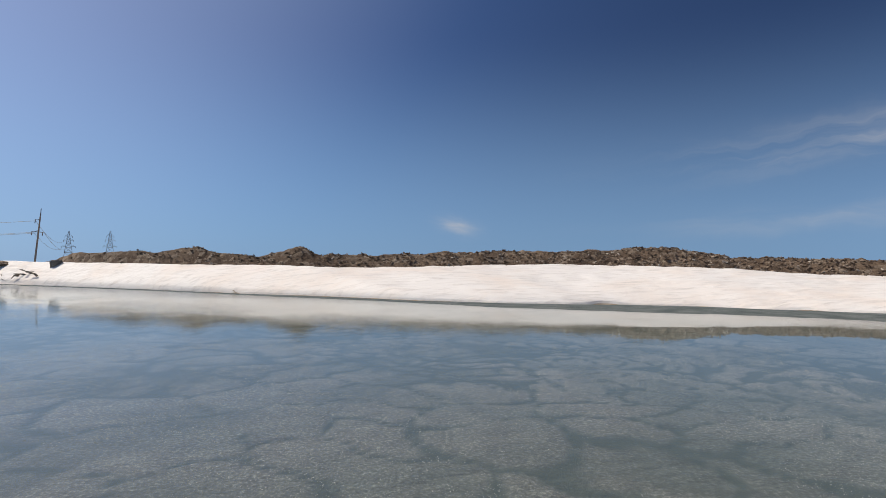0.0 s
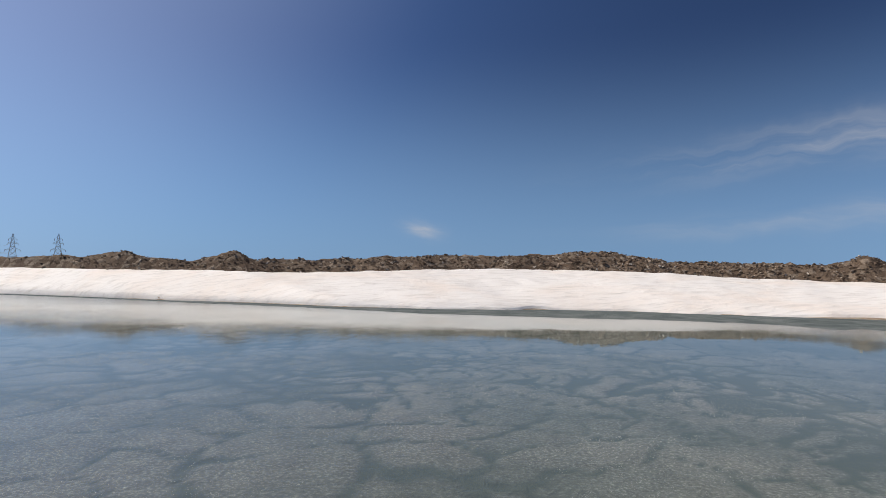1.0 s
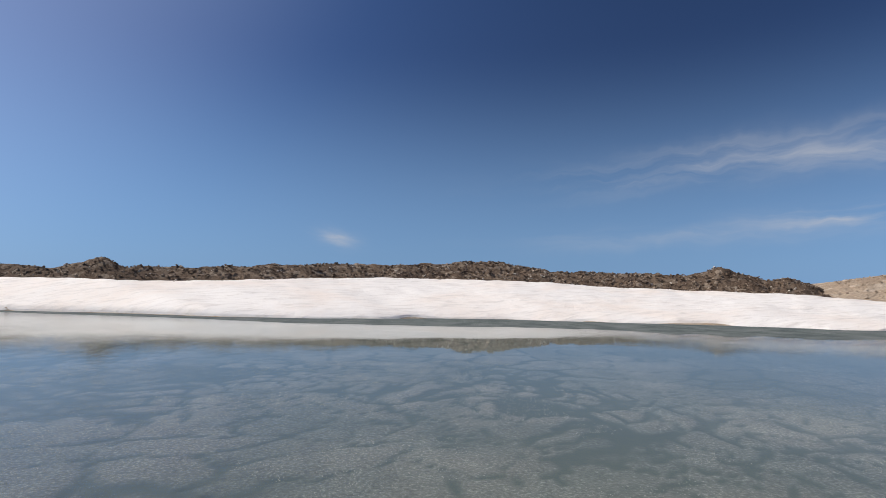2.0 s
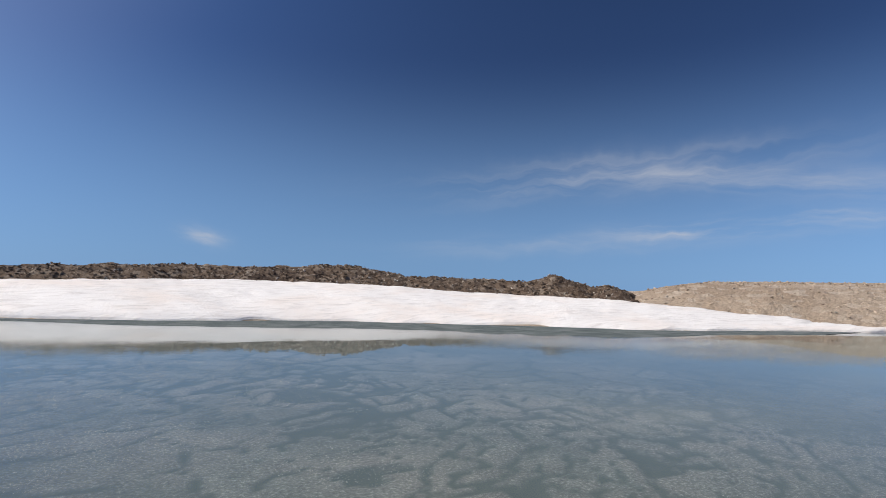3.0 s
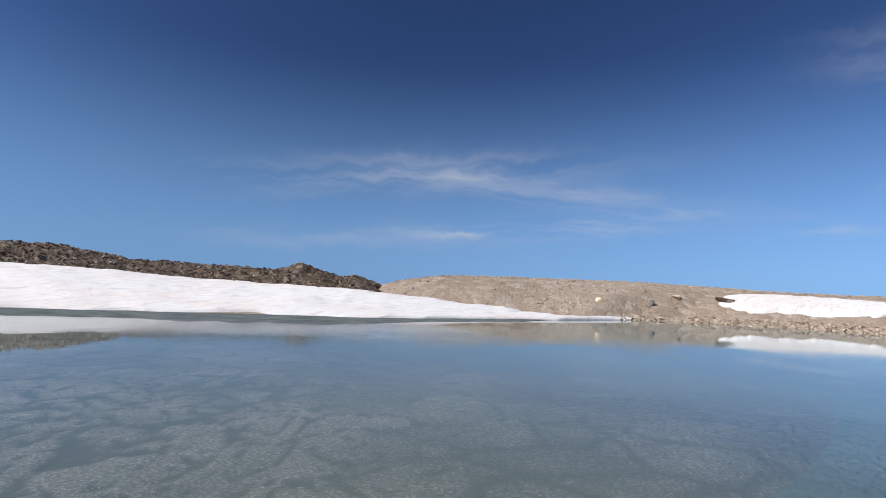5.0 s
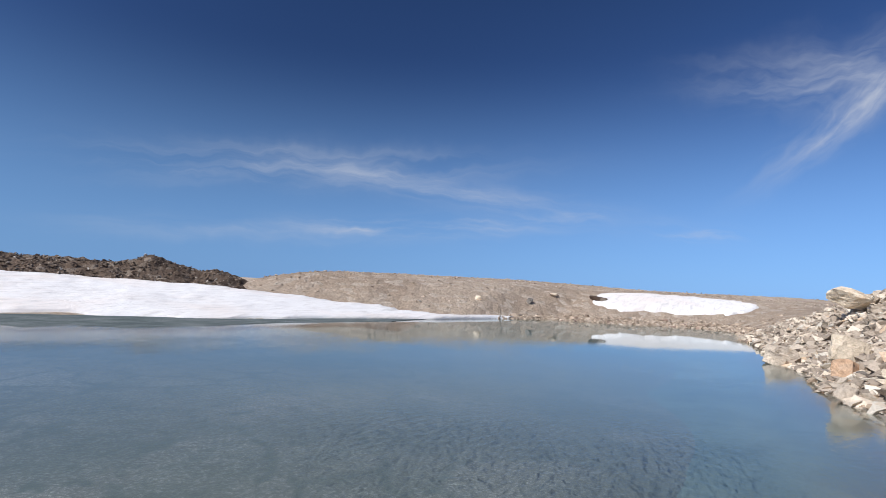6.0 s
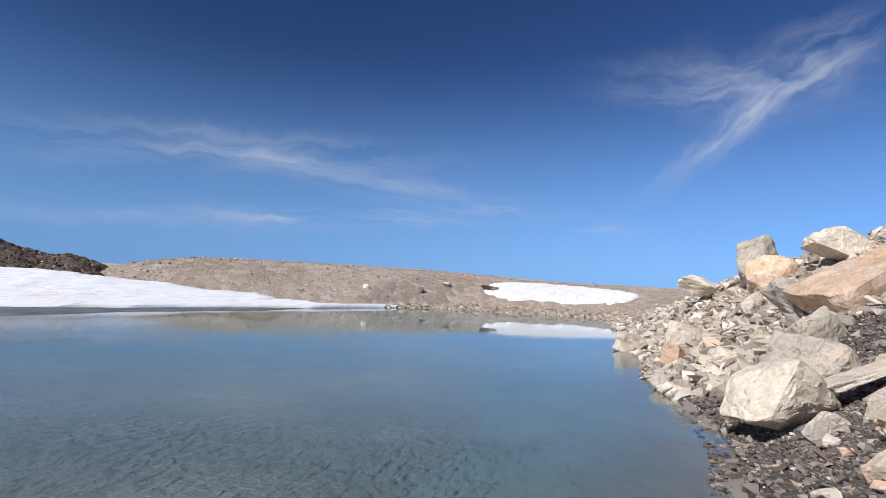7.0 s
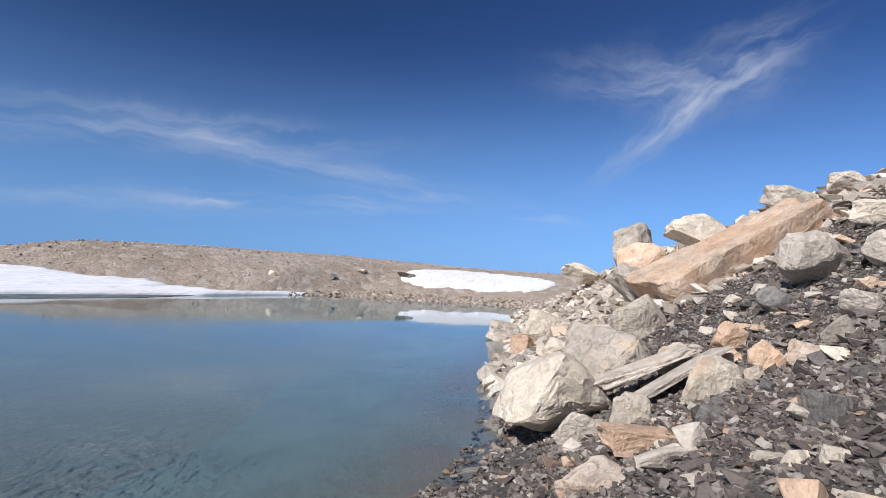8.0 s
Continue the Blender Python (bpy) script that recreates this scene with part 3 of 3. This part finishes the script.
def ice_sheet():
    """A sheet of broken plates just under the surface, frozen into slush, sinking away to the east."""
    step = 0.085
    x, y = np.meshgrid(np.arange(-15, 25, step), np.arange(-10, 25, step), indexing="xy")
    a, r = polar(x, y)
    gap = shore(a) - r
    wx = x + fbm(x * 0.8, y * 0.8, 3, 91) * 0.7
    wy = y + fbm(x * 0.8, y * 0.8, 3, 92) * 0.7
    big, own_b = cells(wx, wy, 1.05, 3.0)
    small, own_s = cells(wx, wy, 0.5, 8.0)
    mixed = smooth(fbm(x * 0.22, y * 0.22, 2, 93), -0.12, 0.22)
    width = 0.02 + 0.06 * smooth(fbm(x * 0.5, y * 0.5, 2, 94), -0.25, 0.4)
    plate_b = smooth(big + fbm(x * 5, y * 5, 2, 95) * 0.03, width * 0.2, width * 1.5)
    plate_s = smooth(small + fbm(x * 5, y * 5, 2, 96) * 0.03, width * 0.15, width * 1.1)
    thick = plate_b * (1 - mixed * (1 - plate_s)) * (0.62 + 0.38 * (own_b * (1 - mixed) + own_s * mixed))
    thick = thick * (0.55 + 0.45 * smooth(fbm(x * 0.9, y * 0.9, 3, 97), -0.35, 0.2))
    thick = thick * smooth(gap, 2.5, 5.5) ** np.where(y > 8, 1.0, 0.0) * (1 - 0.6 * smooth(x, 8.5, 15.0)) * (1 - smooth(x, 19, 24))
    drown = 0.4 * smooth(x, 6.0, 10.0)
    thick = thick * (1 - drown) + 0.42 * drown
    z = slush_level(x) + 0.022 * thick - 0.35 * (1 - smooth(gap, 0.7, 3.0)) * smooth(y, 1.0, -3.0)
    keep = (gap > 0.7).ravel()
    faces = np.array(grid_faces(*x.shape))
    faces = faces[keep[faces].all(axis=1)]
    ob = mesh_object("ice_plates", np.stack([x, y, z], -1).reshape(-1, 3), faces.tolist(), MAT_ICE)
    ob.data.attributes.new("thickness", "FLOAT", "POINT").data.foreach_set("value", thick.ravel())
    return tagged(ob, "cracked grey-green ice plates sunk just under the surface", "ice", kind="stuff")


ice_sheet()


def grain_pick(rng, n):
    x, y = rng.uniform(-6, 9, n * 4), rng.uniform(0.5, 11, n * 4)
    a, r = polar(x, y)
    clump = fbm(x * 0.8, y * 0.8, 4, 98) + 0.25 * fbm(x * 6, y * 6, 2, 99) - 0.05 * np.maximum(x - 1, 0) - 0.02 * np.maximum(y - 4, 0)
    ok = (clump > -0.06) & (shore(a) - r > 1.0)
    return x[ok][:n], y[ok][:n]


# ---- snow patch on the far hill ----
PATCH_AZ = [90.8, 92, 94, 96.5, 99, 101.5, 103.5, 105]
PATCH_IN = [33.6, 32.2, 31.4, 32.2, 33.6, 34.6, 35.6, 37.2]
PATCH_OUT = [34.4, 35.6, 37.2, 38.6, 40.2, 41.0, 40.6, 38.6]


def patch_sheet():
    az = np.arange(90.8, 105.01, 0.2)
    t = np.linspace(-0.06, 1.06, 26)
    A, T = np.meshgrid(az, t, indexing="xy")
    lo, hi = np.interp(A, PATCH_AZ, PATCH_IN), np.interp(A, PATCH_AZ, PATCH_OUT)
    Rr = lo + (hi - lo) * T + fbm(A * 1.3, T * 3, 3, 61) * 0.9
    X, Y = MID[0] + Rr * np.sin(np.radians(A)), MID[1] + Rr * np.cos(np.radians(A))
    rim = np.minimum(np.minimum(T, 1 - T) / 0.06, np.minimum(A - 90.8, 105 - A) / 0.4)
    Z = ground_height(X, Y) + np.clip(rim, -1, 1) * 0.16
    ob = mesh_object("snow_patch", np.stack([X, Y, Z], -1).reshape(-1, 3), [f[::-1] for f in grid_faces(len(t), len(az))], MAT_SNOW)
    return tagged(ob, "white snow patch left in a hollow of the gravel hill", "snow", kind="structure")


patch_sheet()


# ---- power line ----
def tube(bm, a, b, r0, r1=None, sides=6):
    a, b = Vector(a), Vector(b)
    r1 = r0 if r1 is None else r1
    q = (b - a).to_track_quat("Z", "Y")
    rings = []
    for p, r in ((a, r0), (b, r1)):
        rings.append([bm.verts.new(p + q @ Vector((r * math.cos(6.2832 * k / sides), r * math.sin(6.2832 * k / sides), 0))) for k in range(sides)])
    for k in range(sides):
        bm.faces.new((rings[0][k], rings[0][(k + 1) % sides], rings[1][(k + 1) % sides], rings[1][k]))
    bm.faces.new(rings[0][::-1])
    bm.faces.new(rings[1])


def lattice_pylon(x, y, height, turn, label):
    base = new("lattice_pylon")
    z0 = height_at(x, y) - 0.3
    base.matrix_world = pose(x, y, z0, 0, 0, turn)
    tagged(base, label, "pylon", "power line pylons")
    half = lambda z: 0.14 * height * (1 - z / height) ** 1.15 + 0.012 * height

    def corner(k, z):
        w = half(z)
        return (w * (1 if k in (0, 3) else -1), w * (1 if k in (0, 1) else -1), z)

    levels = [0, 0.2, 0.38, 0.53, 0.65, 0.76, 0.87, 1.0]
    for k in range(4):
        bm = bmesh.new()
        for a, b in zip(levels, levels[1:]):
            tube(bm, corner(k, a * height), corner(k, b * height), 0.13)
        part("leg", bm, MAT_STEEL, base)
    bm = bmesh.new()
    for a, b in zip(levels, levels[1:]):
        for k in range(4):
            tube(bm, corner(k, a * height), corner((k + 1) % 4, b * height), 0.08, sides=4)
            tube(bm, corner((k + 1) % 4, a * height), corner(k, b * height), 0.08, sides=4)
            tube(bm, corner(k, b * height), corner((k + 1) % 4, b * height), 0.08, sides=4)
    part("bracing", bm, MAT_STEEL, base)
    for z, reach, sides in ((0.56, 0.17, (-1, 1)), (0.74, 0.12, (-1, 1)) if height > 20 else (0.74, 0.12, (-1,)), (0.86, 0.09, (-1, 1))):
        for s in sides:
            bm = bmesh.new()
            w = half(z * height)
            for dy in (-w, w):
                tube(bm, (s * w, dy, z * height), (s * reach * height, 0, z * height), 0.10)
            tube(bm, (s * w, 0, (z + 0.05) * height), (s * reach * height, 0, z * height), 0.08)
            arm = part("cross_arm", bm, MAT_STEEL, base)
            bm = bmesh.new()
            tube(bm, (s * reach * height, 0, z * height), (s * reach * height, 0, (z - 0.05) * height), 0.12, sides=8)
            part("insulator", bm, MAT_GLASSY, arm)
    return base


def concrete_pole(x, y, height, turn):
    base = new("power_pole")
    base.matrix_world = pose(x, y, height_at(x, y) - 0.3, 0, 5.0, turn)
    tagged(base, "tall tapered concrete power pole with steel cross arms", "pole")
    bm = bmesh.new()
    tube(bm, (0, 0, 0), (0, 0, height * 0.86), 0.34, 0.22, 12)
    part("shaft", bm, MAT_CONCRETE, base)
    bm = bmesh.new()
    tube(bm, (0, 0, height * 0.86), (0, 0, height), 0.2, 0.08, 8)
    part("peak", bm, MAT_STEEL, base)
    for z, x0, x1 in ((0.60, -2.3, 1.5), (0.80, -1.6, 0.0)):
        bm = bmesh.new()
        tube(bm, (x0, 0, z * height), (x1, 0, z * height), 0.11)
        tube(bm, (x0 * 0.5, 0, z * height), (0, 0, (z + 0.035) * height), 0.07)
        arm = part("cross_arm", bm, MAT_STEEL, base)
        for x2 in (x0, x1):
            if x2:
                bm = bmesh.new()
                tube(bm, (x2, 0, z * height), (x2, 0, z * height - 1.3), 0.13, sides=8)
                part("insulator", bm, MAT_GLASSY, arm)
    return base


def cable(a, b, sag, label):
    bm = bmesh.new()
    last = None
    for k in range(15):
        t = k / 14
        p = Vector(a).lerp(Vector(b), t) - Vector((0, 0, sag * 4 * t * (1 - t)))
        if last is not None:
            tube(bm, last, p, 0.06, sides=4)
        last = p
    me = bpy.data.meshes.new("power_cable")
    bm.to_mesh(me)
    bm.free()
    me.materials.append(MAT_WIRE)
    return tagged(new("power_cable", me), label, "cable", "power cables")


POLE, TOWER_A, TOWER_B = (-141.5, 192.0), (-276.0, 403.5), (-263.0, 432.5)
concrete_pole(POLE[0] - 1.6, POLE[1], 20.8, 0)
lattice_pylon(*TOWER_A, 25.5, 34, "grey steel lattice pylon beyond the snow field")
lattice_pylon(*TOWER_B, 27.5, 31, "grey steel lattice pylon standing behind the berm")
lattice_pylon(914, 139, 17, -70, "distant steel lattice pylon on the horizon")
lattice_pylon(921, 120, 16, -70, "distant steel lattice pylon on the horizon")
for z, dx in ((12.4, -1.8), (12.4, 1.2), (16.4, -1.3)):
    a = Vector((POLE[0] + dx * 0.8, POLE[1] + dx * 0.6, z))
    cable(a, (TOWER_A[0] + dx, TOWER_A[1], z + 3.5), 5.0, "thin power cable slung between pole and pylon")
    cable(a, (-260 + dx, 150, z + 2), 4.0, "thin power cable leading away from the pole")

# ---- far shore things ----
boulder((44.6, 8.9, height_at(44.6, 8.9) + 0.1), (1.25, 0.9, 0.55), (0, 8, -62), MAT_BERM, 71, 0.6, "dark brown overhanging rock beside a snow patch", "rock_outcrop", "rocks on the far shore")
boulder((43.6, 11.6, height_at(43.6, 11.6) + 0.06), (0.6, 0.5, 0.3), (0, 0, 20), MAT_CREAM, 72, 0.6, "pale boulder on the gravel hill", "rock", "rocks on the far shore")
boulder((40.9, 12.1, height_at(40.9, 12.1) + 0.12), (0.5, 0.4, 0.42), (0, 0, 40), MAT_SLATE, 73, 0.5, "dark stone on the gravel shore", "rock", "rocks on the far shore")
boulder((37.3, 13.8, height_at(37.3, 13.8) + 0.08), (0.55, 0.4, 0.3), (0, 0, 70), MAT_CREAM, 74, 0.5, "pale stone at the snow's tip", "rock", "rocks on the far shore")
boulder((38.6, 11.6, 0.10), (0.6, 0.4, 0.25), (0, 0, 10), MAT_SLATE, 75, 0.5, "dark wet stone at the far waterline", "rock", "rocks on the far shore")
boulder((-26.9, 38.2, 1.45), (0.75, 0.6, 0.55), (0, 0, 10), MAT_SLATE, 76, 0.5, "dark boulder sitting on the snow", "rock", "rocks on the far shore")

def driftwood(x, y, z, seed):
    rnd = random.Random(seed)
    bm = bmesh.new()
    p, way = Vector((0, 0, 0)), Vector((rnd.uniform(-1, 1), rnd.uniform(-0.4, 0.4), rnd.uniform(0.0, 0.5))).normalized()
    r = rnd.uniform(0.05, 0.09)
    for _ in range(7):
        q = p + way * rnd.uniform(0.11, 0.2)
        tube(bm, p, q, r, r * 0.85)
        if rnd.random() < 0.5:
            tube(bm, q, q + Vector((rnd.uniform(-0.4, 0.4), rnd.uniform(-0.2, 0.2), rnd.uniform(0.0, 0.12))), r * 0.6, r * 0.3)
        p, r = q, r * 0.86
        way = (way + Vector((rnd.uniform(-0.3, 0.3), rnd.uniform(-0.3, 0.3), rnd.uniform(-0.45, 0.2)))).normalized()
    me = bpy.data.meshes.new("dead_branch")
    bm.to_mesh(me)
    bm.free()
    me.materials.append(MAT_TWIG)
    ob = new("dead_branch", me)
    ob.location = (x, y, z)
    return tagged(ob, "grey dead branch lying on the snow's edge", "branch", "dead branches")


MAT_TWIG = plain("dead_wood", (0.17, 0.14, 0.115), 0.9)
for k in range(7):
    driftwood(-31.6 + 0.68 * k, 39.2 - 0.33 * k + 0.2 * (k % 3), 0.62, 300 + k)
boulder((-32.6, 40.7, 1.42), (4.4, 1.6, 0.42), (0, 3, 20), MAT_BERM, 78, 0.5, "low streak of dark gravel showing through the snow", "gravel_ridge", "")

# ---- loose stones ----
def berm_top(x, y):
    a, r = polar(x, y)
    return berm_height(x, y, a, r - shore(a))


def hill_pick(rng, n):
    x, y = polar_pick(50, 112, 0.2, 45, 1.3)(rng, n)
    a, r = polar(x, y)
    free = (r - shore(a)) > np.interp(a, [48, 60, 72, 82, 87], [10.8, 10.2, 8.2, 4.5, 0.2])
    inside = (r > np.interp(a, PATCH_AZ, PATCH_IN) - 1) & (r < np.interp(a, PATCH_AZ, PATCH_OUT) + 1) & (a > 90.5) & (a < 105.3)
    return x[free & ~inside], y[free & ~inside]


scatter("berm_stones", 12000, polar_pick(-53, 50, 8.9, 12.6), (0.03, 0.2), MAT_CLODS, "brown clods and stones strewn over the berm", "stones", 3, 0.7, height=berm_top)
scatter("hill_stones", 9000, hill_pick, (0.03, 0.2), MAT_HILLSTONE, "pale and brown stones strewn over the gravel hill", "stones", 4, 0.7)
scatter("shore_pebbles", 2500, polar_pick(85.5, 116, -0.4, 1.6), (0.06, 0.3), MAT_HILLSTONE, "wet brown stones along the far waterline", "stones", 6, 0.6)
scatter("far_scree_stones", 20000, polar_pick(113, 152, -0.1, 7.5), (0.05, 0.42), MAT_DRY, "pale broken stones covering the scree slope", "stones", 7, 0.6)
scatter("ice_grains", 60000, grain_pick, (0.003, 0.011), MAT_GRAIN, "small white ice grains floating on the water", "ice", 10, 0.5, height=lambda x, y: 0.0 * x)
scatter("scree_chips", 100000, disc_pick(16.2, -5.8, 6.5, 138, 190, -0.25), (0.018, 0.085), MAT_CHIPS, "grey slate chips and gravel covering the slope", "stones", 8, 0.7)
scatter("scree_stones", 4500, disc_pick(17.0, -5.8, 7.5, 135, 185, -0.15), (0.05, 0.2), MAT_CHIPS, "angular grey stones heaped on the slope", "stones", 9, 0.55)

# ---- boulders on the near scree ----
boulder((17.26, -4.03, 0.42), (0.95, 0.86, 0.92), (8, 28, -50), MAT_CREAM, 103, 0.6, "big pale grey boulder with rough veined face at the water's edge")
boulder((18.19, -4.55, 0.75), (1.07, 0.89, 0.72), (0, 8, -71), MAT_GREY, 4, 0.60, "broad flat grey slab lying on rubble")
boulder((24.22, -7.73, 3.46), (1.11, 0.83, 0.51), (0, 6, -71), MAT_GREY, 6, 0.80, "flat grey slab jutting from the crest of the scree")
boulder((27.12, -4.85, 2.52), (1.12, 1.0, 1.40), (6, 10, -30), MAT_GREY, 107, 0.85, "upright pale block standing on the rubble crest")
boulder((26.07, -4.92, 2.19), (1.17, 0.90, 1.00), (0, -28, -71), MAT_TAN, 8, 0.60, "orange-tan boulder leaning on the slope")
boulder((28.21, -3.38, 1.84), (1.10, 0.92, 0.62), (0, 6, -71), MAT_CREAM, 9, 0.60, "flat whitish slab on the rubble crest")
boulder((24.74, -6.33, 2.79), (1.99, 0.81, 0.79), (0, 16, -71), MAT_CREAM, 10, 0.60, "long yellowish ledge of rock on the crest")
boulder((19.11, -6.67, 1.99), (0.73, 0.57, 0.65), (0, 14, -71), MAT_GREY, 11, 0.90, "squared grey block half sunk in rubble")
boulder((19.73, -4.83, 1.12), (0.74, 0.58, 0.65), (0, -30, -71), MAT_CREAM, 12, 0.70, "buff angular boulder under a tan slab")
boulder((21.76, -4.93, 1.54), (1.20, 0.68, 0.70), (0, 24, -71), MAT_GREY, 13, 0.80, "pale grey slab tilted along the slope")
boulder((16.51, -5.34, 0.86), (0.39, 0.19, 0.45), (0, 20, -71), MAT_CREAM, 14, 0.70, "cream upright slab with sharp corners")
boulder((16.47, -4.75, 0.55), (0.35, 0.20, 0.36), (0, -6, -71), MAT_CREAM, 15, 0.70, "cream stone with rusty top edge")
boulder((15.82, -4.92, 0.53), (0.82, 0.28, 0.17), (0, 2, -71), MAT_TAN, 16, 0.70, "long pinkish pale slab lying flat", taper=0.2)
boulder((15.50, -4.99, 0.51), (0.45, 0.16, 0.18), (0, -12, -71), MAT_GREY, 17, 0.70, "low brownish grey slab")
boulder((15.39, -4.55, 0.34), (0.54, 0.32, 0.35), (0, 10, -71), MAT_RUST, 18, 0.70, "cream and rust layered boulder")
boulder((19.93, -2.77, 0.09), (0.40, 0.34, 0.33), (0, 0, -71), MAT_GREY, 19, 0.40, "rounded wet stone standing in the shallows")
boulder((25.76, -1.69, 0.19), (0.88, 0.78, 0.57), (0, 10, -71), MAT_GREY, 20, 0.50, "wedge-shaped grey rock at the water's edge")
boulder((22.02, -2.94, 0.29), (0.61, 0.48, 0.54), (0, 0, -71), MAT_TAN, 21, 0.50, "tan rounded rock at the shore")
boulder((23.54, -3.09, 0.57), (0.94, 0.64, 0.62), (0, 18, -71), MAT_CREAM, 22, 0.60, "buff rock on the lower slope")
boulder((16.56, -6.01, 1.13), (0.36, 0.21, 0.23), (0, 14, -71), MAT_RUST, 23, 0.60, "rusty red-brown rock among slate chips")
boulder((15.16, -5.45, 0.67), (0.22, 0.12, 0.21), (0, 25, -71), MAT_GREY, 24, 0.70, "grey flake leaning on rubble")
boulder((15.02, -5.55, 0.70), (0.14, 0.11, 0.20), (0, -6, -71), MAT_CREAM, 25, 0.80, "cream squared stone standing in chips")
boulder((14.98, -5.69, 0.75), (0.18, 0.13, 0.21), (0, 8, -71), MAT_CREAM, 26, 0.85, "cream bedded block standing in chips")
boulder((23.44, -8.38, 3.67), (0.74, 0.54, 0.46), (0, 4, -71), MAT_GREY, 27, 0.70, "grey block on the skyline of the scree")
boulder((20.67, -7.91, 2.83), (0.63, 0.50, 0.47), (0, 10, -71), MAT_CREAM, 28, 0.60, "yellowish boulder near the crest")
boulder((18.64, -7.21, 2.11), (0.41, 0.33, 0.38), (0, 14, -71), MAT_GREY, 29, 0.70, "pale block on the upper slope")
boulder((16.66, -5.75, 1.05), (0.24, 0.16, 0.36), (0, -40, -71), MAT_TAN, 30, 0.60, "yellow-brown splinter of rock")
boulder((17.63, -5.62, 1.13), (0.36, 0.26, 0.35), (0, 12, -71), MAT_TAN, 31, 0.60, "tan stone below a slab")
boulder((16.56, -5.63, 0.94), (0.15, 0.13, 0.22), (0, -15, -71), MAT_CREAM, 32, 0.60, "small pale stone among slate chips")
boulder((23.88, -4.34, 1.36), (0.51, 0.45, 0.58), (0, -10, -71), MAT_GREY, 33, 0.70, "grey stone on the slope")
boulder((15.57, -5.86, 0.89), (0.37, 0.23, 0.27), (0, 6, -71), MAT_SLATE, 34, 0.80, "dark slate block half buried in chips")
boulder((18.45, -6.17, 1.51), (0.39, 0.18, 0.28), (0, 30, -71), MAT_SLATE, 35, 0.70, "thin dark slate flake on the slope")
boulder((17.32, -6.57, 1.52), (0.45, 0.25, 0.26), (0, 10, -71), MAT_GREY, 36, 0.70, "grey stone on the chip slope")
boulder((16.84, -6.26, 1.31), (0.24, 0.10, 0.29), (0, 50, -71), MAT_GREY, 37, 0.70, "thin grey flake standing on edge")
boulder((16.53, -4.33, 0.33), (0.34, 0.19, 0.36), (0, 35, -71), MAT_GREY, 38, 0.70, "grey flake propped beside a boulder")
boulder((15.92, -5.27, 0.70), (0.25, 0.16, 0.25), (0, -10, -71), MAT_SLATE, 39, 0.60, "dark flat stone beside pale slabs")
boulder((17.70, -5.18, 0.89), (0.45, 0.21, 0.30), (0, -35, -71), MAT_CREAM, 40, 0.60, "cream fragment beneath slabs")
boulder((20.37, -3.69, 0.52), (0.47, 0.35, 0.37), (0, 10, -71), MAT_CREAM, 41, 0.60, "small buff boulder near the shore")
boulder((15.09, -5.10, 0.51), (0.23, 0.14, 0.16), (0, -8, -71), MAT_GREY, 42, 0.60, "grey angular stone among wet gravel chips")
boulder((15.99, -6.16, 1.10), (0.27, 0.17, 0.19), (0, -5, -71), MAT_SLATE, 43, 0.60, "dark slate chunk among grey chips")
boulder((21.55, -6.45, 2.08), (3.45, 1.3, 1.5), (12, -35, -71), MAT_TAN, 2, 0.85, "huge tan sandstone slab slanting up the slope", taper=0.5)
boulder((17.35, -4.85, 0.82), (1.1, 0.36, 0.10), (-6, -24, -71), MAT_GREY, 50, 0.9, "long dark slate slab propped on rubble", taper=0.2)
boulder((17.0, -5.15, 0.85), (1.0, 0.26, 0.06), (-6, -34, -71), MAT_GREY, 51, 0.9, "thin dark slate slab leaning on another", taper=0.2)

# single stones between the boulders
STONE_MESHES = []
for k in range(14):
    me = hull_mesh("stone", 900 + k, 0.8, 12, 1, 0.02, 5)
    me.materials.append((MAT_GREY, MAT_CREAM, MAT_GREY, MAT_SLATE, MAT_TAN)[k % 5])
    STONE_MESHES.append(me)
rng = random.Random(12)
px, py = disc_pick(18.0, -5.2, 6.5, 136, 178, 0.1, 7.0)(np.random.RandomState(31), 230)
pz = ground_height(px, py)
for x, y, z in zip(px, py, pz):
    k = rng.randrange(14)
    s = rng.uniform(0.09, 0.24) * (1.7 if x > 20 else 1.0)
    ob = new("stone", STONE_MESHES[k])
    flat = rng.uniform(0.3, 0.75)
    ob.matrix_world = pose(x, y, z + s * flat * 0.28, rng.uniform(-20, 20), rng.uniform(-20, 20), rng.uniform(0, 360)) @ Matrix.Diagonal((s, s * rng.uniform(0.55, 0.95), s * flat, 1))
    tagged(ob, ("grey angular stone lying on the scree", "cream angular stone lying on the scree", "grey angular stone lying on the scree", "dark slate stone lying on the scree", "tan sandstone lump lying on the scree")[k % 5], "stone", "loose stones on the scree")
